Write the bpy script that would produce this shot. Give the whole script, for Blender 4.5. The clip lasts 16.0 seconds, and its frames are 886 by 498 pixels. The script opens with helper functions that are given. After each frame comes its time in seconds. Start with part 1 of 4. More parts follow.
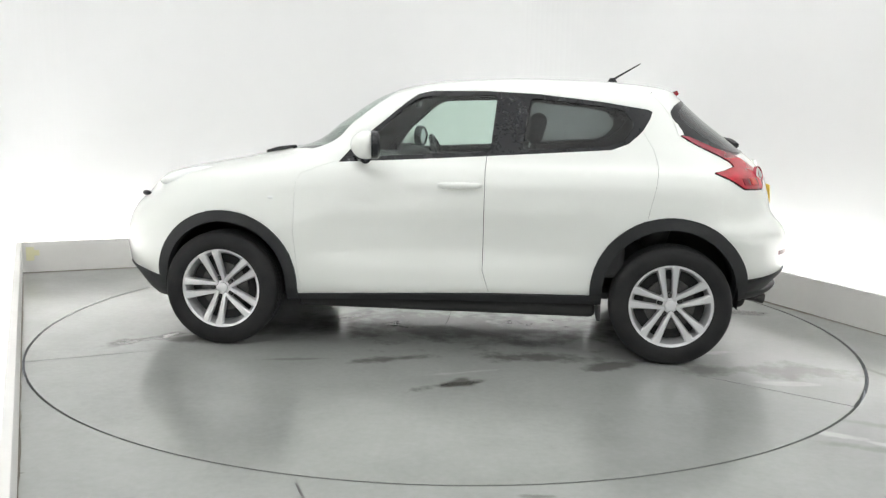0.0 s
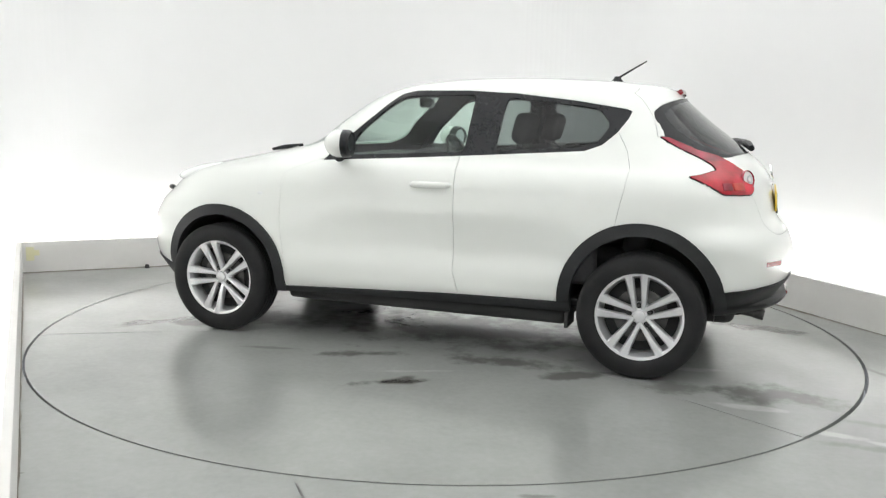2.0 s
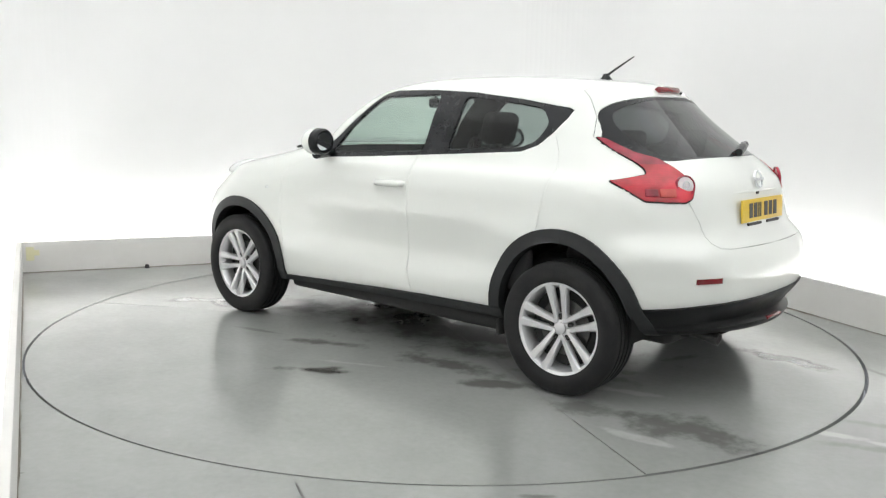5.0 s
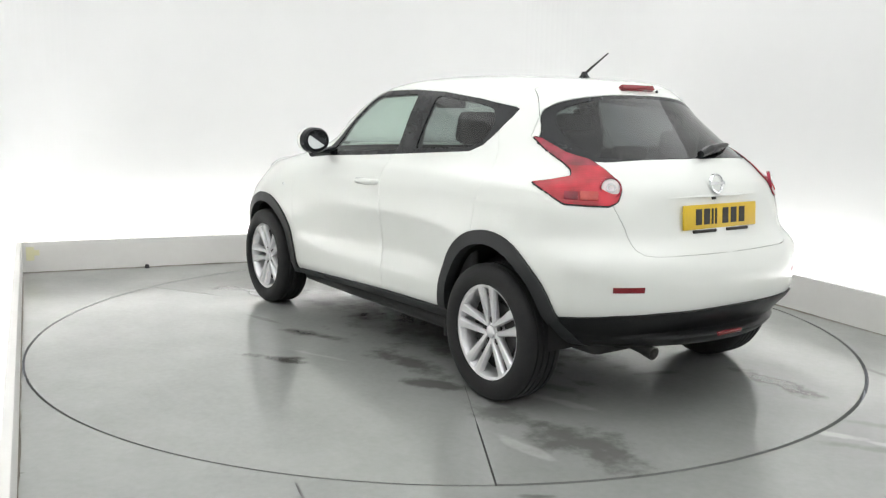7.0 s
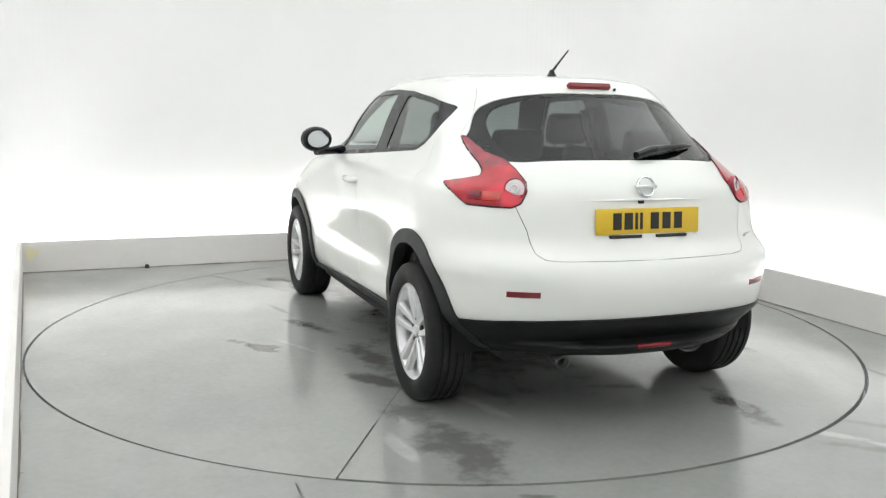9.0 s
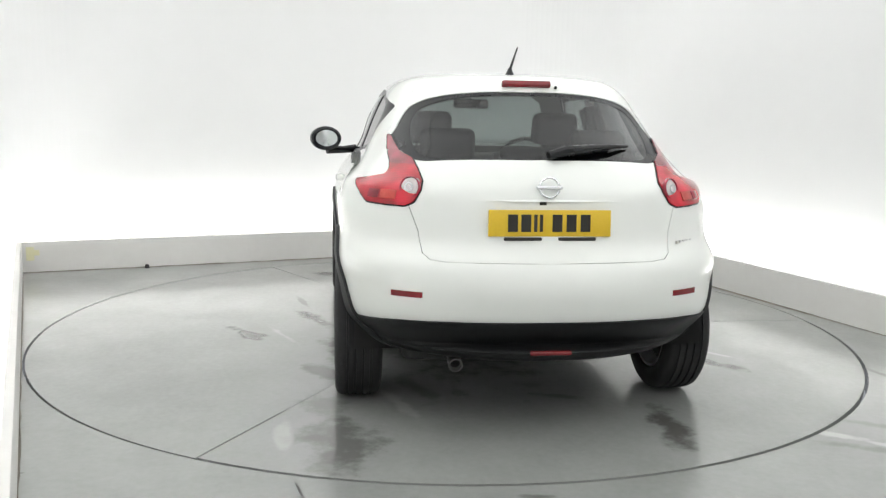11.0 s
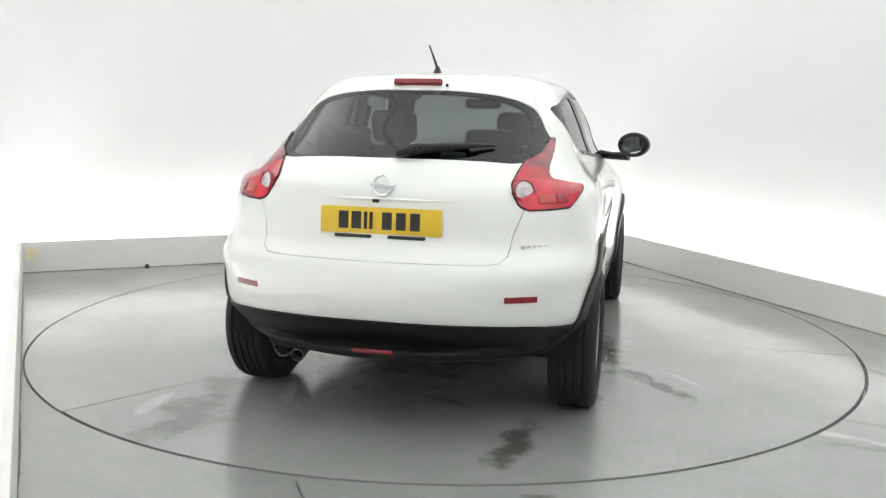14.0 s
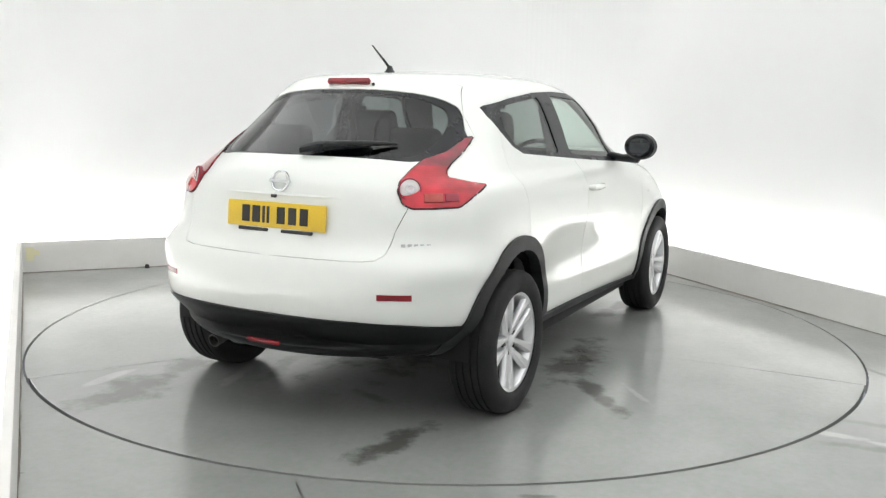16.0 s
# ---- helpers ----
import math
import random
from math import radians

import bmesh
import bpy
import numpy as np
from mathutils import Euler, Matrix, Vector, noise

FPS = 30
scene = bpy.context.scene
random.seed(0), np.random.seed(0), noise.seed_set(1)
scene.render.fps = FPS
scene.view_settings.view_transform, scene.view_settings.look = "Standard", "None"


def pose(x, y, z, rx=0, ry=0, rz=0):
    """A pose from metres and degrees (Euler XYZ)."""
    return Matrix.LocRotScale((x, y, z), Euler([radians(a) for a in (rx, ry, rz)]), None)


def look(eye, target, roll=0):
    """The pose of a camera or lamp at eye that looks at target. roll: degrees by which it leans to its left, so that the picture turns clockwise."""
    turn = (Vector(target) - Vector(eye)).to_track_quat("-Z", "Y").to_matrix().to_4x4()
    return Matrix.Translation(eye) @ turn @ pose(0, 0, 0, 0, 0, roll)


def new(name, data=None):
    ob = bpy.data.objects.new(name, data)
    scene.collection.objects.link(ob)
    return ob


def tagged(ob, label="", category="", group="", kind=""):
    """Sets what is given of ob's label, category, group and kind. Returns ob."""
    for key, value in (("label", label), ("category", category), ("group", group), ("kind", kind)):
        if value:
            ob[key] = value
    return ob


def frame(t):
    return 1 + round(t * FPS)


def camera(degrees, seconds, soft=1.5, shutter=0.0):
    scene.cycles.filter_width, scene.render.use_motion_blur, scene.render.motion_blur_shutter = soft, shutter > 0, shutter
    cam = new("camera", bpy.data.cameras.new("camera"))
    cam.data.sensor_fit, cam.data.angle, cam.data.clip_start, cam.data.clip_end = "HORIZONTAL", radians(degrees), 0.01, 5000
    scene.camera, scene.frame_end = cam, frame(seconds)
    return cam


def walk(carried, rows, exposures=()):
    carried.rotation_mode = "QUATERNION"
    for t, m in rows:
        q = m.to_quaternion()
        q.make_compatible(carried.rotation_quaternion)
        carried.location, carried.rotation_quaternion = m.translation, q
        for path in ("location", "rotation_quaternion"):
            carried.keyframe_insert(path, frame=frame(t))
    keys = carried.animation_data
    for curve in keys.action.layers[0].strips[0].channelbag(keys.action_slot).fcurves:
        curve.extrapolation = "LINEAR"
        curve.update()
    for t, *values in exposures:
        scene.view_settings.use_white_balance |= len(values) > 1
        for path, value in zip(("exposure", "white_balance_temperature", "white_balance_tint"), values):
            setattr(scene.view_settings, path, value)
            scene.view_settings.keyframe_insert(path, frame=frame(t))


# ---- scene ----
cam = camera(53.5, 16.0, soft=1.3)
EYE = (0.0, -5.5045, 1.3595)
AIM = (EYE[0] - 0.004597 * 0.98781, EYE[1] + 0.98781, EYE[2] - 0.15567)
walk(cam, [(0.0, look(EYE, AIM, 1.071)), (16.0, look(EYE, AIM, 1.071))])

# ---------------------------------------------------------------- light
world = bpy.data.worlds.new("studio_air")
scene.world = world
world.use_nodes = True
world.node_tree.nodes["Background"].inputs[0].default_value = (0.9, 0.95, 1.0, 1)
world.node_tree.nodes["Background"].inputs[1].default_value = 0.3
scene.view_settings.exposure = 0.04

TUBE_GLOW, PANEL_GLOW = 19.5, 0.81
FLOOR_LOW, FLOOR_HIGH = (0.262, 0.270, 0.259), (0.38, 0.39, 0.375)
TURN = 23.4            # the booth stands at this angle to the camera
ROOM = pose(0, 0, 0, 0, 0, TURN)


# ---------------------------------------------------------------- materials
def mat(name, colour, rough=0.5, metal=0.0, **extra):
    m = bpy.data.materials.new(name)
    m.use_nodes = True
    b = m.node_tree.nodes["Principled BSDF"]
    b.inputs["Base Color"].default_value = (*colour, 1)
    b.inputs["Roughness"].default_value = rough
    b.inputs["Metallic"].default_value = metal
    for key, value in extra.items():
        b.inputs[key.replace("_", " ")].default_value = value
    return m


def nodes_of(m):
    return m.node_tree.nodes, m.node_tree.links, m.node_tree.nodes["Principled BSDF"]


def speckle(m, scale, low, high, rough=None, bump=0.0, detail=6.0, coords="Object"):
    """Two-scale colour variation, roughness variation and fine relief."""
    n, l, b = nodes_of(m)
    co = n.new("ShaderNodeTexCoord")
    big, fine, mix = n.new("ShaderNodeTexNoise"), n.new("ShaderNodeTexNoise"), n.new("ShaderNodeMath")
    big.inputs["Scale"].default_value, fine.inputs["Scale"].default_value = scale, scale * 14
    big.inputs["Detail"].default_value = fine.inputs["Detail"].default_value = detail
    for q in (big, fine):
        l.new(co.outputs[coords], q.inputs["Vector"])
    mix.operation = "MULTIPLY_ADD"
    mix.inputs[1].default_value = 0.35
    l.new(fine.outputs["Fac"], mix.inputs[0])
    l.new(big.outputs["Fac"], mix.inputs[2])
    ramp = n.new("ShaderNodeValToRGB")
    ramp.color_ramp.elements[0].position, ramp.color_ramp.elements[1].position = 0.45, 0.9
    ramp.color_ramp.elements[0].color, ramp.color_ramp.elements[1].color = (*low, 1), (*high, 1)
    l.new(mix.outputs[0], ramp.inputs["Fac"])
    l.new(ramp.outputs["Color"], b.inputs["Base Color"])
    if rough:
        r = n.new("ShaderNodeMapRange")
        r.inputs["From Min"].default_value, r.inputs["From Max"].default_value = 0.45, 0.9
        r.inputs["To Min"].default_value, r.inputs["To Max"].default_value = rough
        l.new(mix.outputs[0], r.inputs["Value"])
        l.new(r.outputs["Result"], b.inputs["Roughness"])
    if bump:
        k = n.new("ShaderNodeBump")
        k.inputs["Strength"].default_value, k.inputs["Distance"].default_value = bump, 0.002
        l.new(fine.outputs["Fac"], k.inputs["Height"])
        l.new(k.outputs["Normal"], b.inputs["Normal"])
    return m


def pane(name, tint, gloss):
    """Thin window glass: tinted see-through sheet with a Fresnel gloss."""
    m = bpy.data.materials.new(name)
    m.use_nodes = True
    n, l = m.node_tree.nodes, m.node_tree.links
    n.clear()
    out, mix, tr, gl, lw, pw = (n.new(k) for k in ("ShaderNodeOutputMaterial", "ShaderNodeMixShader", "ShaderNodeBsdfTransparent", "ShaderNodeBsdfGlossy", "ShaderNodeLayerWeight", "ShaderNodeMath"))
    tr.inputs["Color"].default_value = (*tint, 1)
    gl.inputs["Roughness"].default_value = 0.03
    gl.inputs["Color"].default_value = (gloss, gloss, gloss, 1)
    pw.operation = "POWER"
    pw.inputs[1].default_value = 3.8
    l.new(lw.outputs["Facing"], pw.inputs[0])
    ad = n.new("ShaderNodeMath")
    ad.operation = "MULTIPLY_ADD"
    ad.inputs[1].default_value, ad.inputs[2].default_value = 0.92, 0.038
    l.new(pw.outputs[0], ad.inputs[0])
    l.new(ad.outputs[0], mix.inputs[0])
    l.new(tr.outputs[0], mix.inputs[1])
    l.new(gl.outputs[0], mix.inputs[2])
    l.new(mix.outputs[0], out.inputs["Surface"])
    return m


M_PAINT = speckle(mat("white_car_paint", (0.8, 0.81, 0.78), 0.32, Coat_Weight=1.0, Coat_Roughness=0.03), 0.6, (0.80, 0.82, 0.78), (0.825, 0.842, 0.80), (0.3, 0.38))
M_WALL = speckle(mat("white_wall", (0.85, 0.85, 0.84), 0.9), 0.5, (0.82, 0.82, 0.815), (0.84, 0.84, 0.835))
M_SKIRT = speckle(mat("skirting_paint", (0.75, 0.74, 0.71), 0.6), 1.2, (0.76, 0.745, 0.715), (0.82, 0.81, 0.785), (0.45, 0.65))
M_CLAD = speckle(mat("dark_grained_plastic", (0.012, 0.012, 0.012), 0.55, Specular_IOR_Level=0.35), 6.0, (0.015, 0.016, 0.017), (0.028, 0.029, 0.030), (0.42, 0.6), 0.2)
# Smoother than the cladding; the downward-facing skirt's shade is in its darker colour.
M_BUMPER_SHADED = speckle(mat("shaded_bumper_plastic", (0.006, 0.006, 0.007), 0.4, Specular_IOR_Level=0.22), 7.0, (0.004, 0.0045, 0.005), (0.009, 0.0095, 0.010), (0.32, 0.45), 0.1)
M_GAP = mat("dark_inner_panel", (0.02, 0.02, 0.02), 0.8)
M_TRIM = speckle(mat("gloss_black_trim", (0.008, 0.008, 0.01), 0.25, Specular_IOR_Level=0.35), 5.0, (0.006, 0.007, 0.009), (0.011, 0.012, 0.014), (0.24, 0.3), 0.0, 2.0)
M_TYRE = speckle(mat("tyre_rubber", (0.03, 0.03, 0.03), 0.7, Specular_IOR_Level=0.25), 9.0, (0.012, 0.012, 0.013), (0.025, 0.025, 0.025), (0.5, 0.75), 0.3)
M_ALLOY = speckle(mat("silver_alloy", (0.7, 0.7, 0.7), 0.32, 0.74), 12.0, (0.72, 0.72, 0.73), (0.77, 0.77, 0.78), (0.29, 0.36), 0.0, 2.0)
M_DISC = speckle(mat("brake_metal", (0.12, 0.12, 0.12), 0.4, 0.7), 15.0, (0.06, 0.06, 0.06), (0.16, 0.155, 0.15), (0.35, 0.6))
M_CHROME = mat("chrome", (0.75, 0.76, 0.77), 0.12, 1.0)


def lens_red(name, low, high):
    """Red lens with fine horizontal optics and a clear glossy cover."""
    m = mat(name, high, 0.22, Coat_Weight=0.8, Coat_Roughness=0.04, Specular_IOR_Level=0.3)
    n, l, b = nodes_of(m)
    co, wave, cloud = n.new("ShaderNodeTexCoord"), n.new("ShaderNodeTexWave"), n.new("ShaderNodeTexNoise")
    wave.bands_direction = "Z"
    wave.inputs["Scale"].default_value, wave.inputs["Distortion"].default_value, wave.inputs["Detail"].default_value = 46.0, 4.0, 3.0
    cloud.inputs["Scale"].default_value = 8.0
    mixed = n.new("ShaderNodeMath")
    mixed.operation = "MULTIPLY_ADD"
    mixed.inputs[1].default_value = 0.06
    ramp = n.new("ShaderNodeValToRGB")
    ramp.color_ramp.elements[0].position, ramp.color_ramp.elements[1].position = 0.36, 0.74
    ramp.color_ramp.elements[0].color, ramp.color_ramp.elements[1].color = (*low, 1), (*high, 1)
    for q in (wave, cloud):
        l.new(co.outputs["Object"], q.inputs["Vector"])
    l.new(wave.outputs["Fac"], mixed.inputs[0])
    l.new(cloud.outputs["Fac"], mixed.inputs[2])
    l.new(mixed.outputs[0], ramp.inputs["Fac"])
    l.new(ramp.outputs["Color"], b.inputs["Base Color"])
    k = n.new("ShaderNodeBump")
    k.inputs["Strength"].default_value, k.inputs["Distance"].default_value = 0.05, 0.002
    l.new(wave.outputs["Fac"], k.inputs["Height"])
    l.new(k.outputs["Normal"], b.inputs["Normal"])
    return m


M_LAMP = lens_red("red_lamp_lens", (0.28, 0.001, 0.009), (0.68, 0.012, 0.035))
M_LAMPDARK = speckle(mat("dark_red_lens", (0.2, 0.01, 0.015), 0.2, Coat_Weight=0.4), 9.0, (0.16, 0.005, 0.010), (0.25, 0.009, 0.015))
M_ARM = lens_red("deep_red_lens", (0.17, 0.003, 0.014), (0.44, 0.014, 0.045))
M_CLEAR = mat("clear_lamp_lens", (0.78, 0.72, 0.72), 0.1, Coat_Weight=1.0)
M_FRONTGLASS = pane("green_tinted_glass", (0.74, 0.84, 0.79), 0.9)
M_REARGLASS = pane("privacy_glass", (0.19, 0.205, 0.21), 0.85)
M_SIDEGLASS = pane("grey_side_glass", (0.34, 0.37, 0.365), 0.8)
M_AMBER = speckle(mat("amber_bulb_window", (0.5, 0.1, 0.03), 0.2, Coat_Weight=0.8), 14.0, (0.40, 0.012, 0.014), (0.58, 0.055, 0.04))
M_SEAT = speckle(mat("dark_seat_cloth", (0.03, 0.03, 0.03), 0.9), 14.0, (0.02, 0.02, 0.022), (0.045, 0.045, 0.048), (0.8, 0.95), 0.4)
M_CABIN = speckle(mat("grey_cabin_plastic", (0.06, 0.06, 0.06), 0.7), 8.0, (0.04, 0.04, 0.042), (0.07, 0.07, 0.072), (0.6, 0.8))
M_PLATE = speckle(mat("yellow_plate", (0.75, 0.5, 0.03), 0.35), 6.0, (0.70, 0.46, 0.02), (0.80, 0.55, 0.04))
M_INK = mat("black_plate_bars", (0.02, 0.018, 0.015), 0.5)
M_MIRROR = mat("mirror_glass", (0.60, 0.62, 0.64), 0.03, 1.0)
M_BADGE = mat("satin_silver_badge", (0.55, 0.55, 0.55), 0.4, 0.4)
M_POD = mat("pale_lamp_pod", (0.84, 0.86, 0.85), 0.12, Coat_Weight=1.0)
M_TUBE = mat("lit_tube", (1, 1, 1), 0.5, Emission_Color=(1.0, 1.0, 1.0, 1), Emission_Strength=TUBE_GLOW)
M_PANEL = mat("lit_ceiling_panel", (1, 1, 1), 0.5, Emission_Color=(0.985, 1.0, 1.0, 1), Emission_Strength=PANEL_GLOW)
M_FOOT_SHADE = mat("stained_contact_shade", (0.16, 0.14, 0.11), 0.7)
M_YELLOW_STAIN = mat("yellow_board_stain", (0.80, 0.77, 0.52), 0.6)
M_METAL = mat("floor_metal_strip", (0.16, 0.16, 0.155), 0.45, 0.6)


def resin(name, stains_and_shade, scuffs):
    """Glossy grey floor paint: cloudy tone, scratches, dark damp stains and painted-in car shade (x, y, length, width,
    angle, depth), pale scuffs and painted-in glare.
    """
    m = mat(name, (0.4, 0.4, 0.39), 0.2, IOR=1.75, Specular_IOR_Level=0.8)
    n, l, b = nodes_of(m)
    co = n.new("ShaderNodeTexCoord")

    def noise_at(scale, detail=5.0, stretch=None):
        t = n.new("ShaderNodeTexNoise")
        t.inputs["Scale"].default_value, t.inputs["Detail"].default_value = scale, detail
        t.inputs["Roughness"].default_value = 0.62
        if stretch:
            mp = n.new("ShaderNodeMapping")
            mp.inputs["Scale"].default_value = stretch
            l.new(co.outputs["Object"], mp.inputs["Vector"])
            l.new(mp.outputs["Vector"], t.inputs["Vector"])
        else:
            l.new(co.outputs["Object"], t.inputs["Vector"])
        return t

    def maths(op, *args):
        k = n.new("ShaderNodeMath")
        k.operation = op
        k.use_clamp = op == "MAXIMUM"
        for i, q in enumerate(args):
            if isinstance(q, (int, float)):
                k.inputs[i].default_value = q
            else:
                l.new(q, k.inputs[i])
        return k.outputs[0]

    cloud, grain, wob = noise_at(0.9), noise_at(30.0), noise_at(4.5, 7.0)
    base = n.new("ShaderNodeValToRGB")
    base.color_ramp.elements[0].position, base.color_ramp.elements[1].position = 0.3, 0.75
    base.color_ramp.elements[0].color, base.color_ramp.elements[1].color = (*FLOOR_LOW, 1), (*FLOOR_HIGH, 1)
    l.new(maths("MULTIPLY_ADD", grain.outputs["Fac"], 0.25, maths("MULTIPLY", cloud.outputs["Fac"], 0.8)), base.inputs["Fac"])

    def blobs(items):
        total = None
        for x, y, lx, ly, ang, depth in items:
            mp = n.new("ShaderNodeMapping")
            mp.vector_type = "TEXTURE"
            mp.inputs["Location"].default_value = (x, y, 0)
            mp.inputs["Rotation"].default_value = (0, 0, radians(ang))
            mp.inputs["Scale"].default_value = (lx, ly, 1)
            l.new(co.outputs["Object"], mp.inputs["Vector"])
            ln = n.new("ShaderNodeVectorMath")
            ln.operation = "LENGTH"
            l.new(mp.outputs["Vector"], ln.inputs[0])
            edge = maths("MULTIPLY_ADD", wob.outputs["Fac"], 2.6, maths("SUBTRACT", -0.42, ln.outputs["Value"]))
            mr = n.new("ShaderNodeMapRange")
            mr.interpolation_type = "SMOOTHSTEP"
            mr.inputs["From Min"].default_value, mr.inputs["From Max"].default_value = 0.0, 0.65
            mr.inputs["To Min"].default_value, mr.inputs["To Max"].default_value = 0.0, depth
            l.new(edge, mr.inputs["Value"])
            total = mr.outputs["Result"] if total is None else maths("MAXIMUM", total, mr.outputs["Result"])
        return total

    colour, wet_and_shade = base.outputs["Color"], None
    for items, tint in ((stains_and_shade, (0.085, 0.082, 0.074, 1)), (scuffs, (0.62, 0.62, 0.60, 1))):
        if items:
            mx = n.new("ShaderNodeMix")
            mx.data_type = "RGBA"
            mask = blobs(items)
            wet_and_shade = wet_and_shade or mask
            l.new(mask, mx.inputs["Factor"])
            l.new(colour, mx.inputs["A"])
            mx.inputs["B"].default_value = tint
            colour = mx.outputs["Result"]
    l.new(colour, b.inputs["Base Color"])
    r = n.new("ShaderNodeMapRange")
    r.inputs["To Min"].default_value, r.inputs["To Max"].default_value = 0.12, 0.26
    l.new(cloud.outputs["Fac"], r.inputs["Value"])
    l.new(maths("MULTIPLY", r.outputs["Result"], maths("MULTIPLY_ADD", wet_and_shade, -0.45, 1.0)), b.inputs["Roughness"])
    k = n.new("ShaderNodeBump")
    k.inputs["Strength"].default_value, k.inputs["Distance"].default_value = 0.06, 0.002
    l.new(noise_at(2.2, 3.0).outputs["Fac"], k.inputs["Height"])
    l.new(k.outputs["Normal"], b.inputs["Normal"])
    return m


M_FLOOR = resin("studio_floor_resin",
                [(1.72, -1.98, 0.22, 0.06, -20, 0.35), (1.95, -1.72, 0.30, 0.05, -25, 0.30), (0.35, -2.53, 0.09, 0.03, 0, 0.6), (-1.57, -2.42, 0.025, 0.008, 10, 0.8), (2.35, -0.9, 0.5, 0.05, -66, 0.4), (2.75, 0.1, 0.5, 0.04, -66, 0.35)],
                [(1.72, -1.86, 0.16, 0.045, -20, 0.55), (1.86, -1.95, 0.10, 0.03, -30, 0.45)])
M_TABLE = resin("turntable_resin",
                [(-1.95, 0.70, 0.50, 0.22, 9, 0.66), (-1.50, 0.76, 0.30, 0.14, 4, 0.55), (-1.94, -0.75, 0.36, 0.11, -2, 0.85), (-0.15, 1.24, 0.30, 0.065, 30, 1.0), (-0.20, 1.17, 0.12, 0.05, 60, 0.8),
                 (0.20, 0.83, 0.35, 0.08, 25, 0.7), (1.70, 0.68, 0.32, 0.09, 50, 0.7), (1.45, 0.62, 0.3, 0.12, 20, 0.6), (-1.00, 0.77, 0.35, 0.09, 32, 0.7), (-0.6, 0.66, 0.45, 0.14, 5, 0.7),
                 # The car-sized entry is wet floor with the car's shade and reflection painted in.
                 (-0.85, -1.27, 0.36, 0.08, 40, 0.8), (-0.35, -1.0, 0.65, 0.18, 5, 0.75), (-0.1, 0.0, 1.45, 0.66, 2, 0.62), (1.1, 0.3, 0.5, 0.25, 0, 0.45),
                 (1.1, -0.8, 0.5, 0.1, -4, 0.5), (0.7, 0.92, 0.35, 0.03, 14, 0.35), (-1.15, -1.0, 0.30, 0.06, 20, 0.5), (-1.3, 0.30, 0.3, 0.08, 20, 0.35), (-1.45, -0.35, 0.22, 0.05, 70, 0.4)],
                # First streak paints in wall glare on the wet track; the rest are scuffs.
                [(-1.88, 0.93, 0.33, 0.045, 2, 0.40), (-0.2, 1.02, 0.3, 0.03, 24, 0.25), (-1.5, 0.42, 0.35, 0.05, 18, 0.30), (-0.75, -1.45, 0.25, 0.03, 40, 0.35)])


# ---------------------------------------------------------------- mesh helpers
def mesh_ob(name, verts, faces, material, parent=None, label="", smooth=False):
    me = bpy.data.meshes.new(name)
    me.from_pydata([tuple(v) for v in verts], [], [tuple(f) for f in faces])
    me.update()
    if smooth:
        me.polygons.foreach_set("use_smooth", [True] * len(me.polygons))
    me.materials.append(material)
    ob = new(name, me)
    ob.parent = parent
    if label:
        ob["label"] = label
    return ob


def part(name, bm, material, parent=None, label="", smooth=False):
    me = bpy.data.meshes.new(name)
    for f in bm.faces:
        f.smooth = smooth
    bm.normal_update()
    bm.to_mesh(me)
    bm.free()
    me.materials.append(material)
    ob = new(name, me)
    ob.parent = parent
    if label:
        ob["label"] = label
    return ob


def box(bm, x0, x1, y0, y1, z0, z1, bevel=0.0, segments=2, m=None):
    r = bmesh.ops.create_cube(bm, size=1.0)
    vs = r["verts"]
    for v in vs:
        v.co = Vector((x0 + (x1 - x0) * (v.co.x + 0.5), y0 + (y1 - y0) * (v.co.y + 0.5), z0 + (z1 - z0) * (v.co.z + 0.5)))
    if bevel:
        es = list({e for v in vs for e in v.link_edges})
        r = bmesh.ops.bevel(bm, geom=es, offset=bevel, segments=segments, affect="EDGES", profile=0.5)
        vs = list({v for f in r["faces"] for v in f.verts} | {v for v in vs if v.is_valid})
    if m is not None:
        for v in vs:
            v.co = m @ v.co
    return vs


# ---------------------------------------------------------------- booth
E1L, E1R, E2B, E2F, GAP = -2.563, 2.535, 2.685, -6.6, 0.45
LEFT_LEAN = 2.05       # the left-hand board runs slightly inwards from its corner
TABLE_R = 2.446


